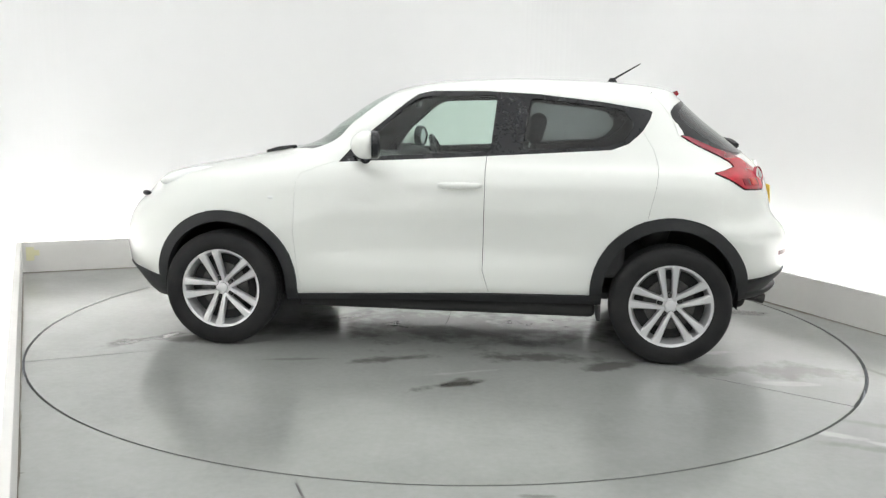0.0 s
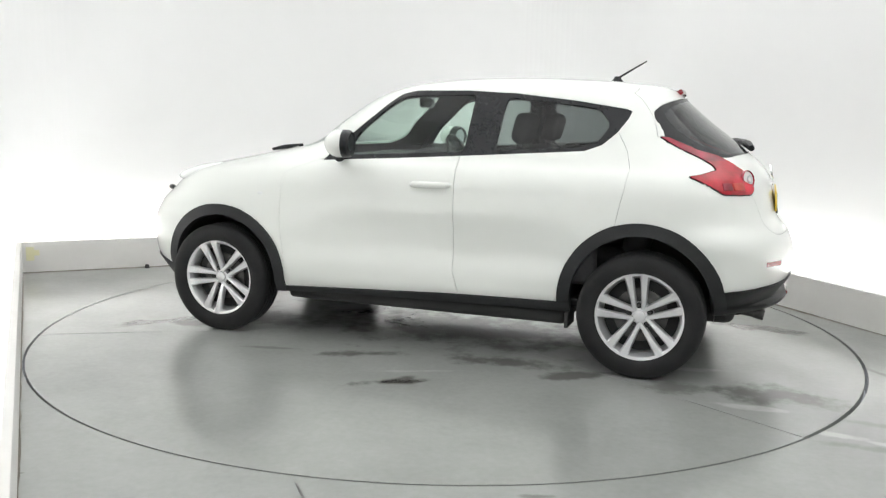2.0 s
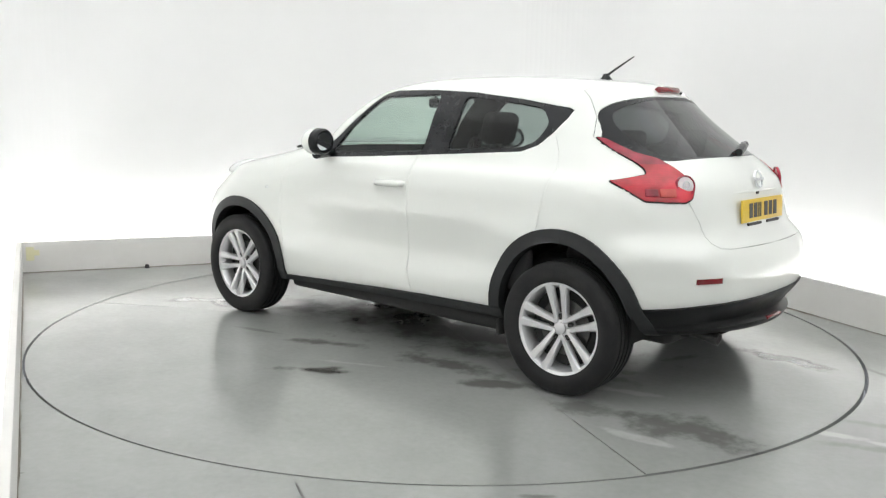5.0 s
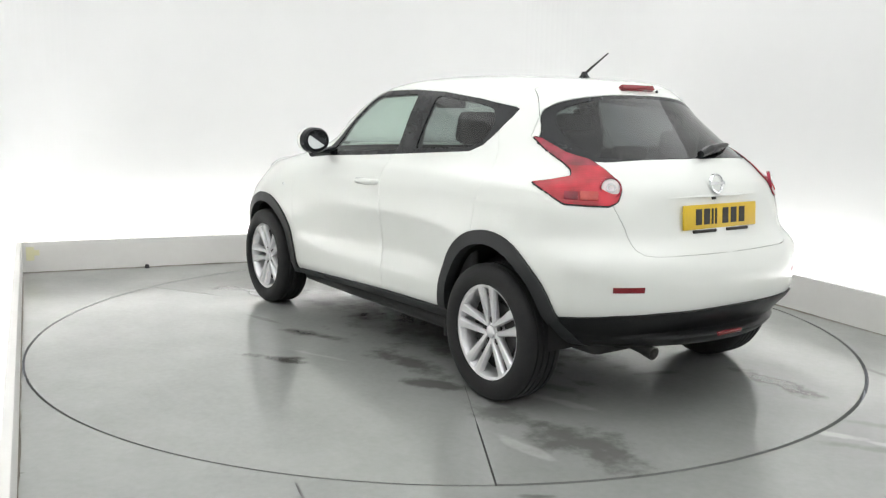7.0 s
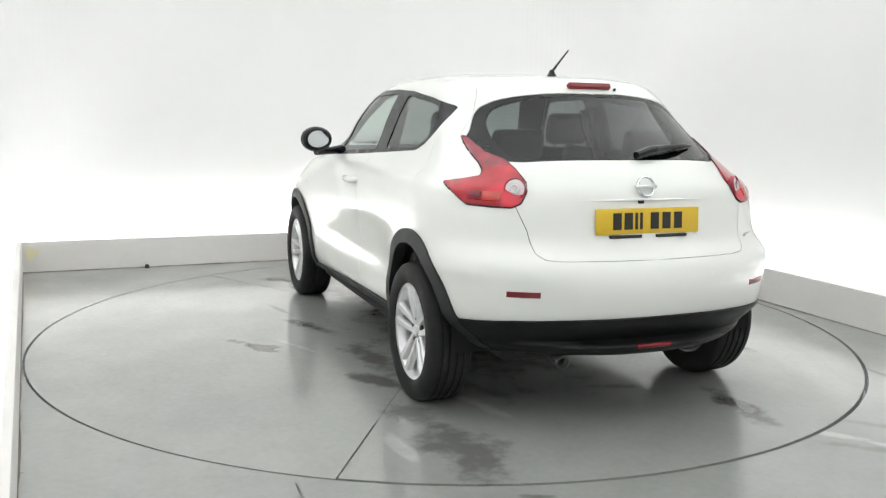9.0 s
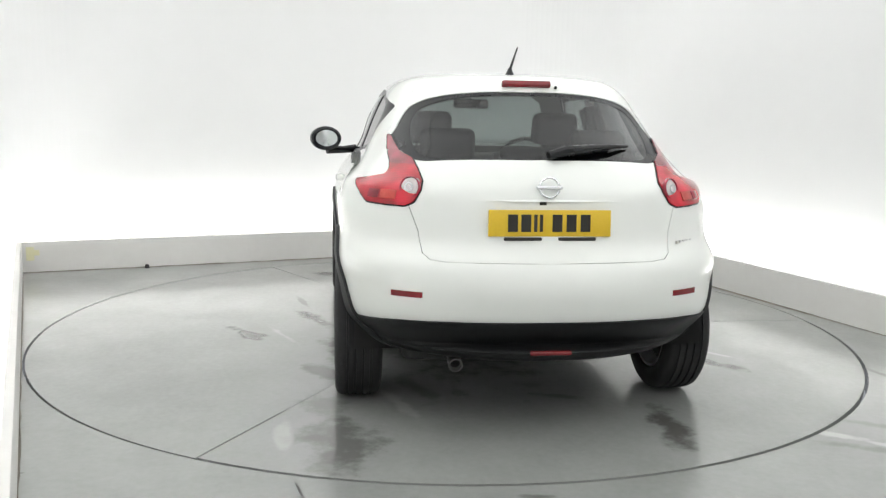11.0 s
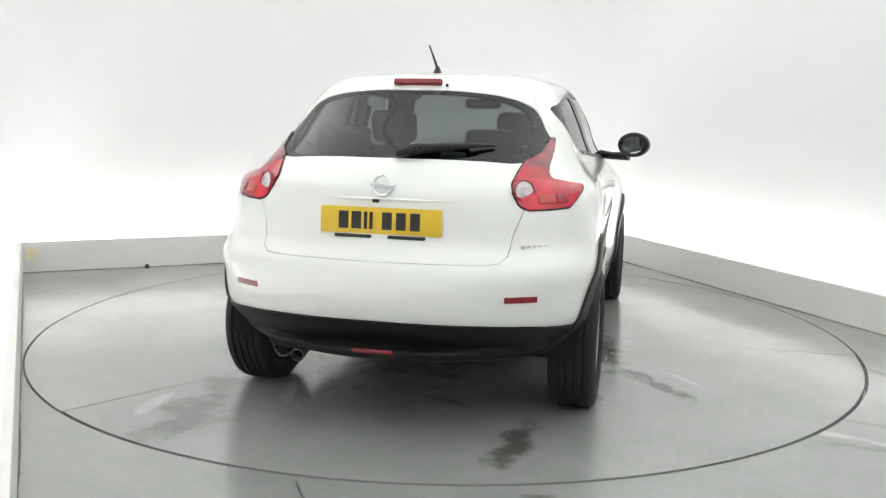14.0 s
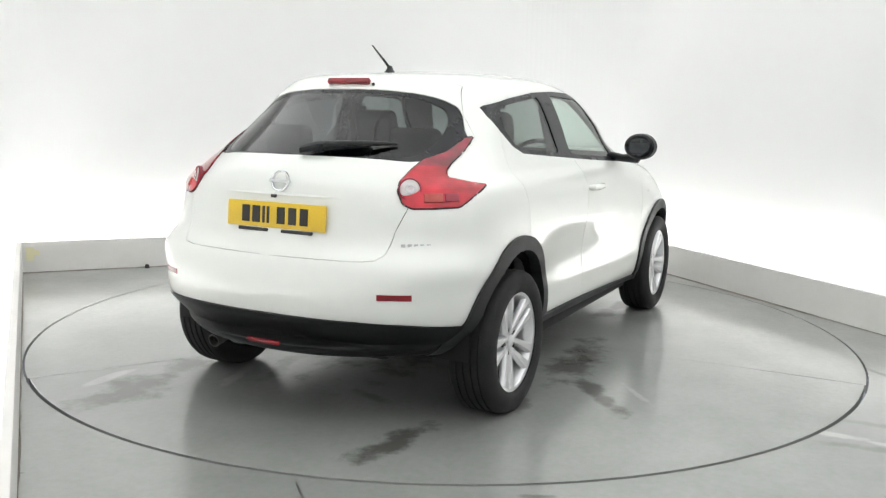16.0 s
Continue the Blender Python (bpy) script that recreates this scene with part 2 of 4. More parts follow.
def booth():
    bm = bmesh.new()
    inner = []
    a0, a1, b0, b1, r = E1L - GAP, E1R + GAP, E2F, E2B + GAP, 0.9
    for cx, cy, s in ((a1 - r, b1 - r, 0), (a0 + r, b1 - r, 90), (a0 + r, b0 + r, 180), (a1 - r, b0 + r, 270)):
        for k in range(25):
            a = radians(s + k * 90 / 24)
            inner.append((cx + r * math.cos(a), cy + r * math.sin(a)))
    n = len(inner)
    H = 3.3
    vs = [bm.verts.new((x, y, z)) for z in (0, H) for x, y in inner]
    for i in range(n):
        j = (i + 1) % n
        bm.faces.new((vs[j], vs[i], vs[n + i], vs[n + j]))
    bmesh.ops.recalc_face_normals(bm, faces=bm.faces[:])
    bmesh.ops.solidify(bm, geom=bm.faces[:], thickness=0.1)
    w = part("wall_booth", bm, M_WALL)
    w.matrix_world = ROOM
    tagged(w, "seamless matt white studio wall with rounded corners", "wall", kind="structure")
    bm = bmesh.new()
    box(bm, a0 - .1, a1 + .1, b0 - .1, b1 + .1, H, H + 0.1)
    c = part("ceiling", bm, M_WALL)
    c.matrix_world = ROOM
    tagged(c, "plain white studio ceiling", "ceiling", kind="structure")
    for u in (-2.2, -0.1, 2.0):
        for v in (1.2, -1.0, -3.2, -5.4):
            bm = bmesh.new()
            box(bm, u - 1.03, u + 1.03, v - 1.08, v + 1.08, H - 0.06, H - 0.004, 0.01)
            p = part("ceiling_light", bm, M_PANEL)
            p.matrix_world = ROOM
            tagged(p, "large glowing white diffuser panel under the ceiling", "ceiling light", group="ceiling lights")
    bm = bmesh.new()
    ro = TABLE_R + 0.012
    N = 180
    ring = [bm.verts.new((ro * math.cos(2 * math.pi * i / N), ro * math.sin(2 * math.pi * i / N), 0)) for i in range(N)]
    def outer(a):
        d = Vector((math.cos(a), math.sin(a)))
        t = min(((a1 + .1) if d.x > 0 else (a0 - .1)) / d.x if abs(d.x) > 1e-6 else 99, ((b1 + .1) if d.y > 0 else (b0 - .1)) / d.y if abs(d.y) > 1e-6 else 99)
        return (d.x * t, d.y * t, 0)
    rim = [bm.verts.new(ROOM @ Vector(outer(2 * math.pi * i / N - radians(TURN)))) for i in range(N)]
    low = [bm.verts.new((v.co.x, v.co.y, -0.12)) for v in ring]
    for i in range(N):
        j = (i + 1) % N
        bm.faces.new((ring[i], rim[i], rim[j], ring[j]))
        bm.faces.new((low[i], ring[i], ring[j], low[j]))
    f = part("floor", bm, M_FLOOR)
    tagged(f, "glossy grey painted studio floor with scuffs", "floor", kind="structure")


booth()


def turntable():
    """Three wedge plates with narrow joints on one round carrier."""
    bm = bmesh.new()
    bmesh.ops.create_cone(bm, cap_ends=True, segments=120, radius1=TABLE_R - 0.02, radius2=TABLE_R - 0.02, depth=0.04, matrix=Matrix.Translation((0, 0, -0.06)))
    t = part("turntable", bm, M_GAP)
    for a0 in (-90, 30, 149):
        a1 = {-90: 30, 30: 149, 149: 270}[a0]
        bm = bmesh.new()
        g, edge = 0.0011, TABLE_R - (0.007 if a0 == 149 else 0.0)
        n = 60
        mid = radians((a0 + a1) / 2)
        pts = [(math.cos(mid) * g, math.sin(mid) * g)]
        # the joints are packed with dirt inwards and open towards the rim
        reach = [(1.80, g, 0), (1.83, 0.0038, 0)] + [(edge, 0.0038, i / n) for i in range(n + 1)] + [(1.83, 0.0038, 1), (1.80, g, 1)]
        for r, open_by, f in reach:
            a = radians(a0 + (a1 - a0) * f) + (open_by / r) * (1 - 2 * f)
            pts.append((r * math.cos(a), r * math.sin(a)))
        top = [bm.verts.new((x, y, 0.0)) for x, y in pts]
        low = [bm.verts.new((x, y, -0.04)) for x, y in pts]
        bm.faces.new(top)
        for i in range(len(top)):
            j = (i + 1) % len(top)
            bm.faces.new((low[i], low[j], top[j], top[i]))
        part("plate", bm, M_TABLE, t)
    return tagged(t, "round grey water-stained vehicle turntable with car shade painted in", "turntable")


table = turntable()


RUNS = (("back", 0.0, E1R - E1L, ROOM @ pose(E1L, E2B, 0)), ("right", 0.0, E2B + 5.6, ROOM @ pose(E1R, E2B, 0, 0, 0, -90)), ("left", -6.8, 0.0, ROOM @ pose(E1L, E2B, 0, 0, 0, 90 + LEFT_LEAN)))


def skirting():
    """Low boards along three sides, each with a brown bead for the stained contact shadow at its foot; local x runs
    along, y points outwards.
    """
    for name, x0, x1, at in RUNS:
        bm = bmesh.new()
        box(bm, x0, x1, 0, 0.04, 0, 0.25, 0.004)
        s = part("skirting_" + name, bm, M_SKIRT)
        s.matrix_world = at
        tagged(s, "low off-white board hiding the strip lights", "skirting", kind="structure")
        # Uneven brown bead stands in for the stained, shaded line under the board.
        bm = bmesh.new()
        rng = random.Random(name)
        n = 60
        rows = []
        for i in range(n + 1):
            x, d, h = x0 + (x1 - x0) * i / n, rng.uniform(0.003, 0.011), rng.uniform(0.002, 0.006)
            rows.append([bm.verts.new(p) for p in ((x, 0, 0), (x, -d, 0), (x, -d * 0.6, h), (x, 0, h * 1.3))])
        for a, b in zip(rows, rows[1:]):
            for k in range(3):
                bm.faces.new((a[k], a[k + 1], b[k + 1], b[k]))
        bmesh.ops.recalc_face_normals(bm, faces=bm.faces[:])
        q = part("trim_" + name, bm, M_FOOT_SHADE)
        q.matrix_world = at
        tagged(q, "brown bead in place of the stained, shaded line under the board", "sealant", kind="structure")


skirting()


def strips():
    for name, x0, x1, at in RUNS:
        bm = bmesh.new()
        box(bm, x0, x1, 0.15, 0.20, 0.06, 0.10, 0.01)
        s = part("strip_light", bm, M_TUBE)
        s.matrix_world = at
        tagged(s, "white strip light behind the low board", "strip light", group="strip lights")


strips()


def floor_details():
    """A joint in the fixed floor, a bolt by the board and thin patches for a yellowish stain on it."""
    bm = bmesh.new()
    a, b, w = Vector((-0.535, -2.462, 0.0)), Vector((-0.20, -3.35, 0.0)), Vector((0.004, 0.0015, 0))
    lo = [bm.verts.new(p + q) for p, q in ((a, -w), (a, w), (b, w), (b, -w))]
    up = [bm.verts.new(v.co + Vector((0, 0, 0.002))) for v in lo]
    bm.faces.new(up)
    for i in range(4):
        bm.faces.new((lo[i], lo[(i + 1) % 4], up[(i + 1) % 4], up[i]))
    bmesh.ops.recalc_face_normals(bm, faces=bm.faces[:])
    tagged(part("floor_joint", bm, M_METAL), "thin dark joint strip in the grey floor", "floor joint", kind="structure")
    bm = bmesh.new()
    bmesh.ops.create_cone(bm, cap_ends=True, segments=8, radius1=0.022, radius2=0.014, depth=0.03, matrix=Matrix.Translation((-2.53, 1.79, 0.015)))
    tagged(part("floor_bolt", bm, M_GAP), "small dark bolt head in the floor by the board", "bolt")
    # Thin yellow plates stand in for a yellowish stain on the board.
    bm = bmesh.new()
    box(bm, E1L + 0.03, E1L + 0.09, E2B - 0.003, E2B - 0.0005, 0.10, 0.21, 0.001, 1)
    box(bm, E1L + 0.055, E1L + 0.13, E2B - 0.0045, E2B - 0.003, 0.14, 0.185, 0.0005, 1, None)
    t = part("tape", bm, M_YELLOW_STAIN)
    t.matrix_world = ROOM
    tagged(t, "thin patches standing in for a yellowish stain on the white board", "tape")


floor_details()

# ---------------------------------------------------------------- car shell
from mathutils.kdtree import KDTree

car = new("car")
tagged(car, "white compact crossover car parked on the turntable", "car")
OFF = Vector((-1.3008, -0.1674, 0))


def hermite(xs, ys, x):
    """Smooth monotone-ish curve through (xs, ys)."""
    xs, ys, x = np.asarray(xs, float), np.asarray(ys, float), np.asarray(x, float)
    d = np.diff(ys) / np.diff(xs)
    m = np.concatenate([[d[0]], np.where(d[1:] * d[:-1] > 0, 2 * d[1:] * d[:-1] / (d[1:] + d[:-1] + 1e-12), 0), [d[-1]]])
    i = np.clip(np.searchsorted(xs, x) - 1, 0, len(xs) - 2)
    h = xs[i + 1] - xs[i]
    t = np.clip((x - xs[i]) / h, 0, 1)
    return (2 * t**3 - 3 * t**2 + 1) * ys[i] + (t**3 - 2 * t**2 + t) * h * m[i] + (-2 * t**3 + 3 * t**2) * ys[i + 1] + (t**3 - t**2) * h * m[i + 1]


LEVELS = []


def level(v, rear, nose, z, w, round_rear, round_nose):
    """One outline of the body: v orders it, rear and nose are its ends, z its height at the tail, the doors and the nose,
    w its half width over the rear axle, the rear door, the front door and the front axle; corner lengths and fullness."""
    LEVELS.append((v, rear, nose, *z, *w, *round_rear, *round_nose))


#     v   rear   nose   z tail, doors, nose   w rear axle, rear door, front door, front axle
level(0.0, -0.58, 3.18, (0.325, 0.30, 0.22), (0.78, 0.785, 0.79, 0.80), (0.85, 2.1), (0.9, 2.6))
level(0.4, -0.695, 3.22, (0.348, 0.325, 0.26), (0.80, 0.80, 0.804, 0.812), (0.82, 2.15), (0.9, 2.6))
level(0.7, -0.712, 3.24, (0.376, 0.343, 0.29), (0.81, 0.81, 0.815, 0.82), (0.78, 2.25), (0.9, 2.6))
level(1.0, -0.668, 3.26, (0.400, 0.36, 0.32), (0.828, 0.825, 0.825, 0.83), (0.72, 2.45), (0.9, 2.6))
level(2.0, -0.73, 3.33, (0.52, 0.46, 0.44), (0.855, 0.822, 0.824, 0.855), (0.66, 2.7), (0.9, 2.6))
level(3.0, -0.742, 3.34, (0.62, 0.58, 0.56), (0.865, 0.806, 0.810, 0.865), (0.66, 2.65), (0.9, 2.6))
level(4.0, -0.712, 3.32, (0.72, 0.70, 0.66), (0.872, 0.818, 0.818, 0.872), (0.62, 2.8), (0.9, 2.6))
level(5.0, -0.640, 3.28, (0.82, 0.82, 0.75), (0.862, 0.838, 0.835, 0.865), (0.62, 2.6), (0.9, 2.5))
level(6.0, -0.615, 3.20, (0.92, 0.93, 0.83), (0.862, 0.838, 0.832, 0.85), (0.60, 2.5), (0.95, 2.5))
level(7.0, -0.590, 3.10, (1.02, 1.03, 0.94), (0.838, 0.812, 0.802, 0.80), (0.58, 2.4), (1.0, 2.5))
level(8.0, -0.54, 2.50, (1.09, 1.095, 1.075), (0.772, 0.758, 0.75, 0.74), (0.60, 2.4), (0.8, 2.8))
level(9.0, -0.41, 2.14, (1.20, 1.19, 1.16), (0.71, 0.715, 0.705, 0.69), (0.62, 2.4), (0.5, 2.6))
level(10.0, -0.24, 1.96, (1.33, 1.325, 1.29), (0.655, 0.665, 0.665, 0.65), (0.58, 2.4), (0.45, 2.5))
level(11.0, -0.10, 1.71, (1.45, 1.455, 1.45), (0.585, 0.60, 0.60, 0.59), (0.52, 2.5), (0.45, 2.5))
level(12.0, -0.03, 1.52, (1.505, 1.52, 1.512), (0.50, 0.53, 0.53, 0.52), (0.48, 2.5), (0.5, 2.4))
level(13.0, 0.12, 1.30, (1.535, 1.555, 1.545), (0.33, 0.35, 0.35, 0.33), (0.40, 2.4), (0.5, 2.4))
level(14.0, 0.30, 1.05, (1.545, 1.568, 1.56), (0.0, 0.0, 0.0, 0.0), (0.40, 2.4), (0.5, 2.4))


def shell_grid(ns=150, nv=141):
    """Points of the left half, rows from sill to roof, columns from tail to nose."""
    T = np.array(LEVELS)
    v = np.linspace(0, 14, nv)
    P = [hermite(T[:, 0], T[:, k], v) for k in range(1, T.shape[1])]
    xr, xf, zt, zd, zn, w0, w1, w2, w3, lr, er, ln, en = [p[:, None] for p in P]
    g = (1 - np.cos(np.linspace(0, np.pi, ns)))[None, :] / 2
    x = xr + (xf - xr) * g
    z = np.empty_like(x)
    w = np.empty_like(x)
    for i in range(nv):
        z[i] = hermite([xr[i, 0], xr[i, 0] + 0.55 * (xf[i, 0] - xr[i, 0]), xf[i, 0]], [zt[i, 0], zd[i, 0], zn[i, 0]], x[i])
        w[i] = hermite([-0.9, 0, 0.75, 1.5, 2.53, 3.5], [w0[i, 0], w0[i, 0], w1[i, 0], w2[i, 0], w3[i, 0], w3[i, 0]], x[i])
    def corner(u, n):
        return (1 - (1 - np.clip(u, 0, 1)) ** n) ** (1 / n)
    y = w * corner((x - xr) / lr, er) * corner((xf - x) / ln, en)
    return np.stack([x, y, z], 2)


G = shell_grid()


def half_shell():
    """The left half of the body skin, in the car's own space, as a bmesh."""
    bm = bmesh.new()
    nv, ns, _ = G.shape
    vs = [[bm.verts.new(G[i, j]) for j in range(ns)] for i in range(nv)]
    for i in range(nv - 1):
        for j in range(ns - 1):
            bm.faces.new((vs[i][j], vs[i + 1][j], vs[i + 1][j + 1], vs[i][j + 1]))
    bmesh.ops.remove_doubles(bm, verts=bm.verts[:], dist=1e-5)
    bmesh.ops.dissolve_degenerate(bm, edges=bm.edges[:], dist=1e-6)
    return bm


def rounded(poly, reach=0.02):
    """The outline with its corners cut twice, no further than reach from each."""
    for k in (reach, reach * 0.35):
        out = []
        for p, q in zip(poly, poly[1:] + poly[:1]):
            f = min(0.3, k / max(math.hypot(q[0] - p[0], q[1] - p[1]), 1e-6))
            out += [(p[0] + f * (q[0] - p[0]), p[1] + f * (q[1] - p[1])), (q[0] + f * (p[0] - q[0]), q[1] + f * (p[1] - q[1]))]
        poly = out
    return poly


def inside(poly, u, v):
    odd = False
    for (a, b), (c, d) in zip(poly, poly[1:] + poly[:1]):
        if (b > v) != (d > v) and u < (c - a) * (v - b) / (d - b) + a:
            odd = not odd
    return odd


SIDE, TAIL, CORNER = Vector((1, 0, 0)), Vector((0, 1, 0)), Vector((0.8, 0.6, 0))


def cut(bm, poly, axis, region):
    """Cut the skin along an outline drawn in (axis, z)."""
    depth = axis.cross(Vector((0, 0, 1)))
    for (a, b), (c, d) in zip(poly, poly[1:] + poly[:1]):
        if abs(a - c) + abs(b - d) < 1e-6:
            continue
        lo_u, hi_u, lo_v, hi_v = min(a, c) - 0.002, max(a, c) + 0.002, min(b, d) - 0.002, max(b, d) + 0.002
        faces = []
        for f in bm.faces:
            zs = [v.co.z for v in f.verts]
            if max(zs) < lo_v or min(zs) > hi_v:
                continue
            us = [v.co.dot(axis) for v in f.verts]
            if max(us) < lo_u or min(us) > hi_u or not region(f.verts[0].co):
                continue
            faces.append(f)
        if not faces:
            continue
        geom = faces + list({e for f in faces for e in f.edges}) + list({v for f in faces for v in f.verts})
        along = axis * (c - a) + Vector((0, 0, d - b))
        bmesh.ops.bisect_plane(bm, geom=geom, dist=2e-5, plane_co=axis * a + Vector((0, 0, b)), plane_no=along.cross(depth).normalized())


def arch(cx, cz, r, foot=0.1, n=28):
    return [(cx + r, foot)] + [(cx + r * math.cos(math.pi * i / n), cz + r * math.sin(math.pi * i / n)) for i in range(n + 1)] + [(cx - r, foot)]


def anywhere(p):
    return True


def behind(p):
    return p.x < 0.45


def ahead(p):
    return p.x > 1.1


WINDOW = [(1.865, 1.064), (1.785, 1.165), (1.64, 1.285), (1.515, 1.395), (1.44, 1.452), (1.36, 1.471), (1.04, 1.474), (0.75, 1.461), (0.41, 1.425), (0.15, 1.386), (0.122, 1.375),
          (0.135, 1.335), (0.18, 1.265), (0.255, 1.198), (0.345, 1.163), (0.80, 1.131), (1.30, 1.097)]
FRONT_PANE = [(1.76, 1.096), (1.66, 1.235), (1.49, 1.392), (1.42, 1.438), (1.00, 1.452), (0.985, 1.440), (1.012, 1.145), (1.03, 1.136)]
REAR_PANE = [(0.80, 1.442), (0.42, 1.403), (0.285, 1.383), (0.22, 1.305), (0.275, 1.215), (0.36, 1.183), (0.838, 1.150)]
LAMP = [(0.358, 1.245), (0.315, 1.240), (0.184, 1.179), (0.073, 1.151), (0.002, 1.110), (-0.062, 1.063), (-0.082, 1.027), (-0.071, 0.978), (-0.037, 0.961), (0.152, 0.967), (0.234, 1.013), (0.312, 1.051), (0.245, 1.060), (0.139, 1.081), (0.145, 1.106), (0.185, 1.136), (0.281, 1.188)]
TAILGLASS = [(-0.2, 1.157), (0.20, 1.158), (0.36, 1.154), (0.553, 1.140), (0.66, 1.20), (0.63, 1.24), (0.60, 1.275), (0.555, 1.36), (0.50, 1.397), (0.42, 1.423), (0.32, 1.438), (0.18, 1.449), (-0.2, 1.453)]
TAILPANE = [(-0.2, 1.163), (0.36, 1.161), (0.50, 1.155), (0.545, 1.20), (0.55, 1.28), (0.52, 1.35), (0.46, 1.392), (0.32, 1.425), (0.18, 1.437), (-0.2, 1.441)]
TAILGATE = [(-0.02, 0.745), (0.15, 0.746), (0.44, 0.749), (0.50, 0.755), (0.53, 0.778), (0.545, 0.866), (0.578, 0.958), (0.60, 1.1), (0.642, 1.246), (0.605, 1.295), (0.565, 1.344), (0.50, 1.472), (0.42, 1.506), (-0.02, 1.517)]
SCREEN = [(-0.02, 1.125), (0.50, 1.12), (0.625, 1.13), (0.60, 1.21), (0.54, 1.33), (0.48, 1.432), (0.40, 1.475), (-0.02, 1.492)]
FRONT_DOOR = [(0.995, 0.350), (1.036, 0.48), (1.033, 0.918), (1.034, 1.034), (1.03, 1.13), (1.84, 1.08), (1.95, 1.045), (2.07, 1.00), (2.096, 0.955), (2.11, 0.648), (2.085, 0.43), (2.063, 0.312)]
REAR_DOOR = [(0.995, 0.350), (1.036, 0.48), (1.033, 0.918), (1.034, 1.034), (1.03, 1.13), (0.80, 1.16), (0.30, 1.20), (0.175, 1.262), (0.12, 1.17), (0.095, 1.08), (0.109, 0.978), (0.148, 0.793), (0.30, 0.62), (0.46, 0.357)]
SILL = [(0.38, 0.0), (2.14, 0.0), (2.14, 0.306), (1.0, 0.353), (0.38, 0.363)]
REAR_SKIRT = [(-1.0, 0.0), (-0.36, 0.0), (-0.36, 0.474), (-0.5, 0.487), (-0.60, 0.500), (-0.69, 0.507), (-1.0, 0.507)]
FRONT_SKIRT = [(2.90, 0.0), (3.7, 0.0), (3.7, 0.43), (3.1, 0.40), (2.90, 0.36)]
REFLECTOR = [(0.532, 0.603), (0.655, 0.603), (0.655, 0.627), (0.532, 0.627)]
BONNET = [(2.17, 1.098), (2.9, 1.0), (3.16, 0.90), (3.5, 0.90), (3.5, 1.3), (2.17, 1.3)]

# name, outline, axis, where; earlier ones win
ZONES = [
    ("open", arch(0.012, 0.385, 0.362), SIDE, anywhere), ("open", arch(2.512, 0.36, 0.358), SIDE, anywhere),
    ("arch_r", arch(0.012, 0.385, 0.428), SIDE, anywhere), ("arch_f", arch(2.512, 0.36, 0.420), SIDE, anywhere),
    ("lamp", rounded(LAMP, 0.006), CORNER, behind),
    ("lamp_arm", [(0.40, 1.29), (-0.1, 1.29), (-0.1, 1.125), (0.40, 1.125)], CORNER, behind),
    ("front_pane", rounded(FRONT_PANE, 0.02), SIDE, anywhere), ("rear_pane", rounded(REAR_PANE, 0.02), SIDE, anywhere), ("frame", WINDOW, SIDE, anywhere),
    ("tailpane", rounded(TAILPANE, 0.05), TAIL, behind), ("tailglass", rounded(TAILGLASS, 0.04), TAIL, behind), ("tailgate", TAILGATE, TAIL, behind),
    ("screen", SCREEN, TAIL, ahead),
    ("sill", SILL, SIDE, anywhere), ("rear_skirt", REAR_SKIRT, SIDE, anywhere), ("front_skirt", FRONT_SKIRT, SIDE, anywhere),
    ("reflector", REFLECTOR, TAIL, behind),
    ("front_door", FRONT_DOOR, SIDE, anywhere), ("rear_door", REAR_DOOR, SIDE, anywhere), ("bonnet", BONNET, SIDE, ahead),
]


def zoned_shell():
    bm = half_shell()
    bm.normal_update()
    smooth = KDTree(len(bm.verts))
    kept = []
    for i, v in enumerate(bm.verts):
        smooth.insert(v.co, i)
        kept.append(v.normal.copy())
    smooth.balance()
    for name, poly, axis, region in ZONES:
        cut(bm, poly, axis, region)
    bmesh.ops.remove_doubles(bm, verts=bm.verts[:], dist=0.0014)
    bm.normal_update()
    bm.verts.ensure_lookup_table()
    bm.verts.index_update()
    co = [v.co.copy() for v in bm.verts]
    no = []
    for v in bm.verts:
        k = Vector((0, 0, 0))
        around = smooth.find_n(v.co, 18)
        reach = (0.6 * around[-1][2]) ** 2 + 1e-8
        for p, i, d in around:
            w = math.exp(-d * d / reach)
            k += kept[i] * w
            if p.y < 0.03:
                k += Vector((kept[i].x, -kept[i].y, kept[i].z)) * (w * math.exp(-(v.co.y + p.y) ** 2 / reach))
        if abs(v.co.y) < 1e-4:
            k.y = 0
        no.append(k.normalized() if k.length > 1e-6 else Vector((0, 0, 1)))
    zones = {}
    boxes = [(min(p[0] for p in q), max(p[0] for p in q), min(p[1] for p in q), max(p[1] for p in q)) for _, q, _, _ in ZONES]
    for f in bm.faces:
        c = f.calc_center_median()
        where = "body"
        for (name, poly, axis, region), bx in zip(ZONES, boxes):
            u = c.dot(axis)
            if name != "lamp_arm" and bx[0] <= u <= bx[1] and bx[2] <= c.z <= bx[3] and region(c) and inside(poly, u, c.z):
                where = "lamp_arm" if name == "lamp" and c.z > 1.125 else name
                break
        zones.setdefault(where, []).append([v.index for v in f.verts])
    bm.free()
    return co, no, zones


CO, NO, ZONE = zoned_shell()
NEAR = KDTree(len(CO))
for i, p in enumerate(CO):
    NEAR.insert(p, i)
NEAR.balance()


def skin_normal(p):
    """The outward direction of the body skin next to a place of the table's space."""
    s = 1 if p.y >= OFF.y else -1
    n = NO[NEAR.find(Vector((p.x - OFF.x, s * (p.y - OFF.y), p.z)))[1]]
    return Vector((n.x, s * n.y, n.z))



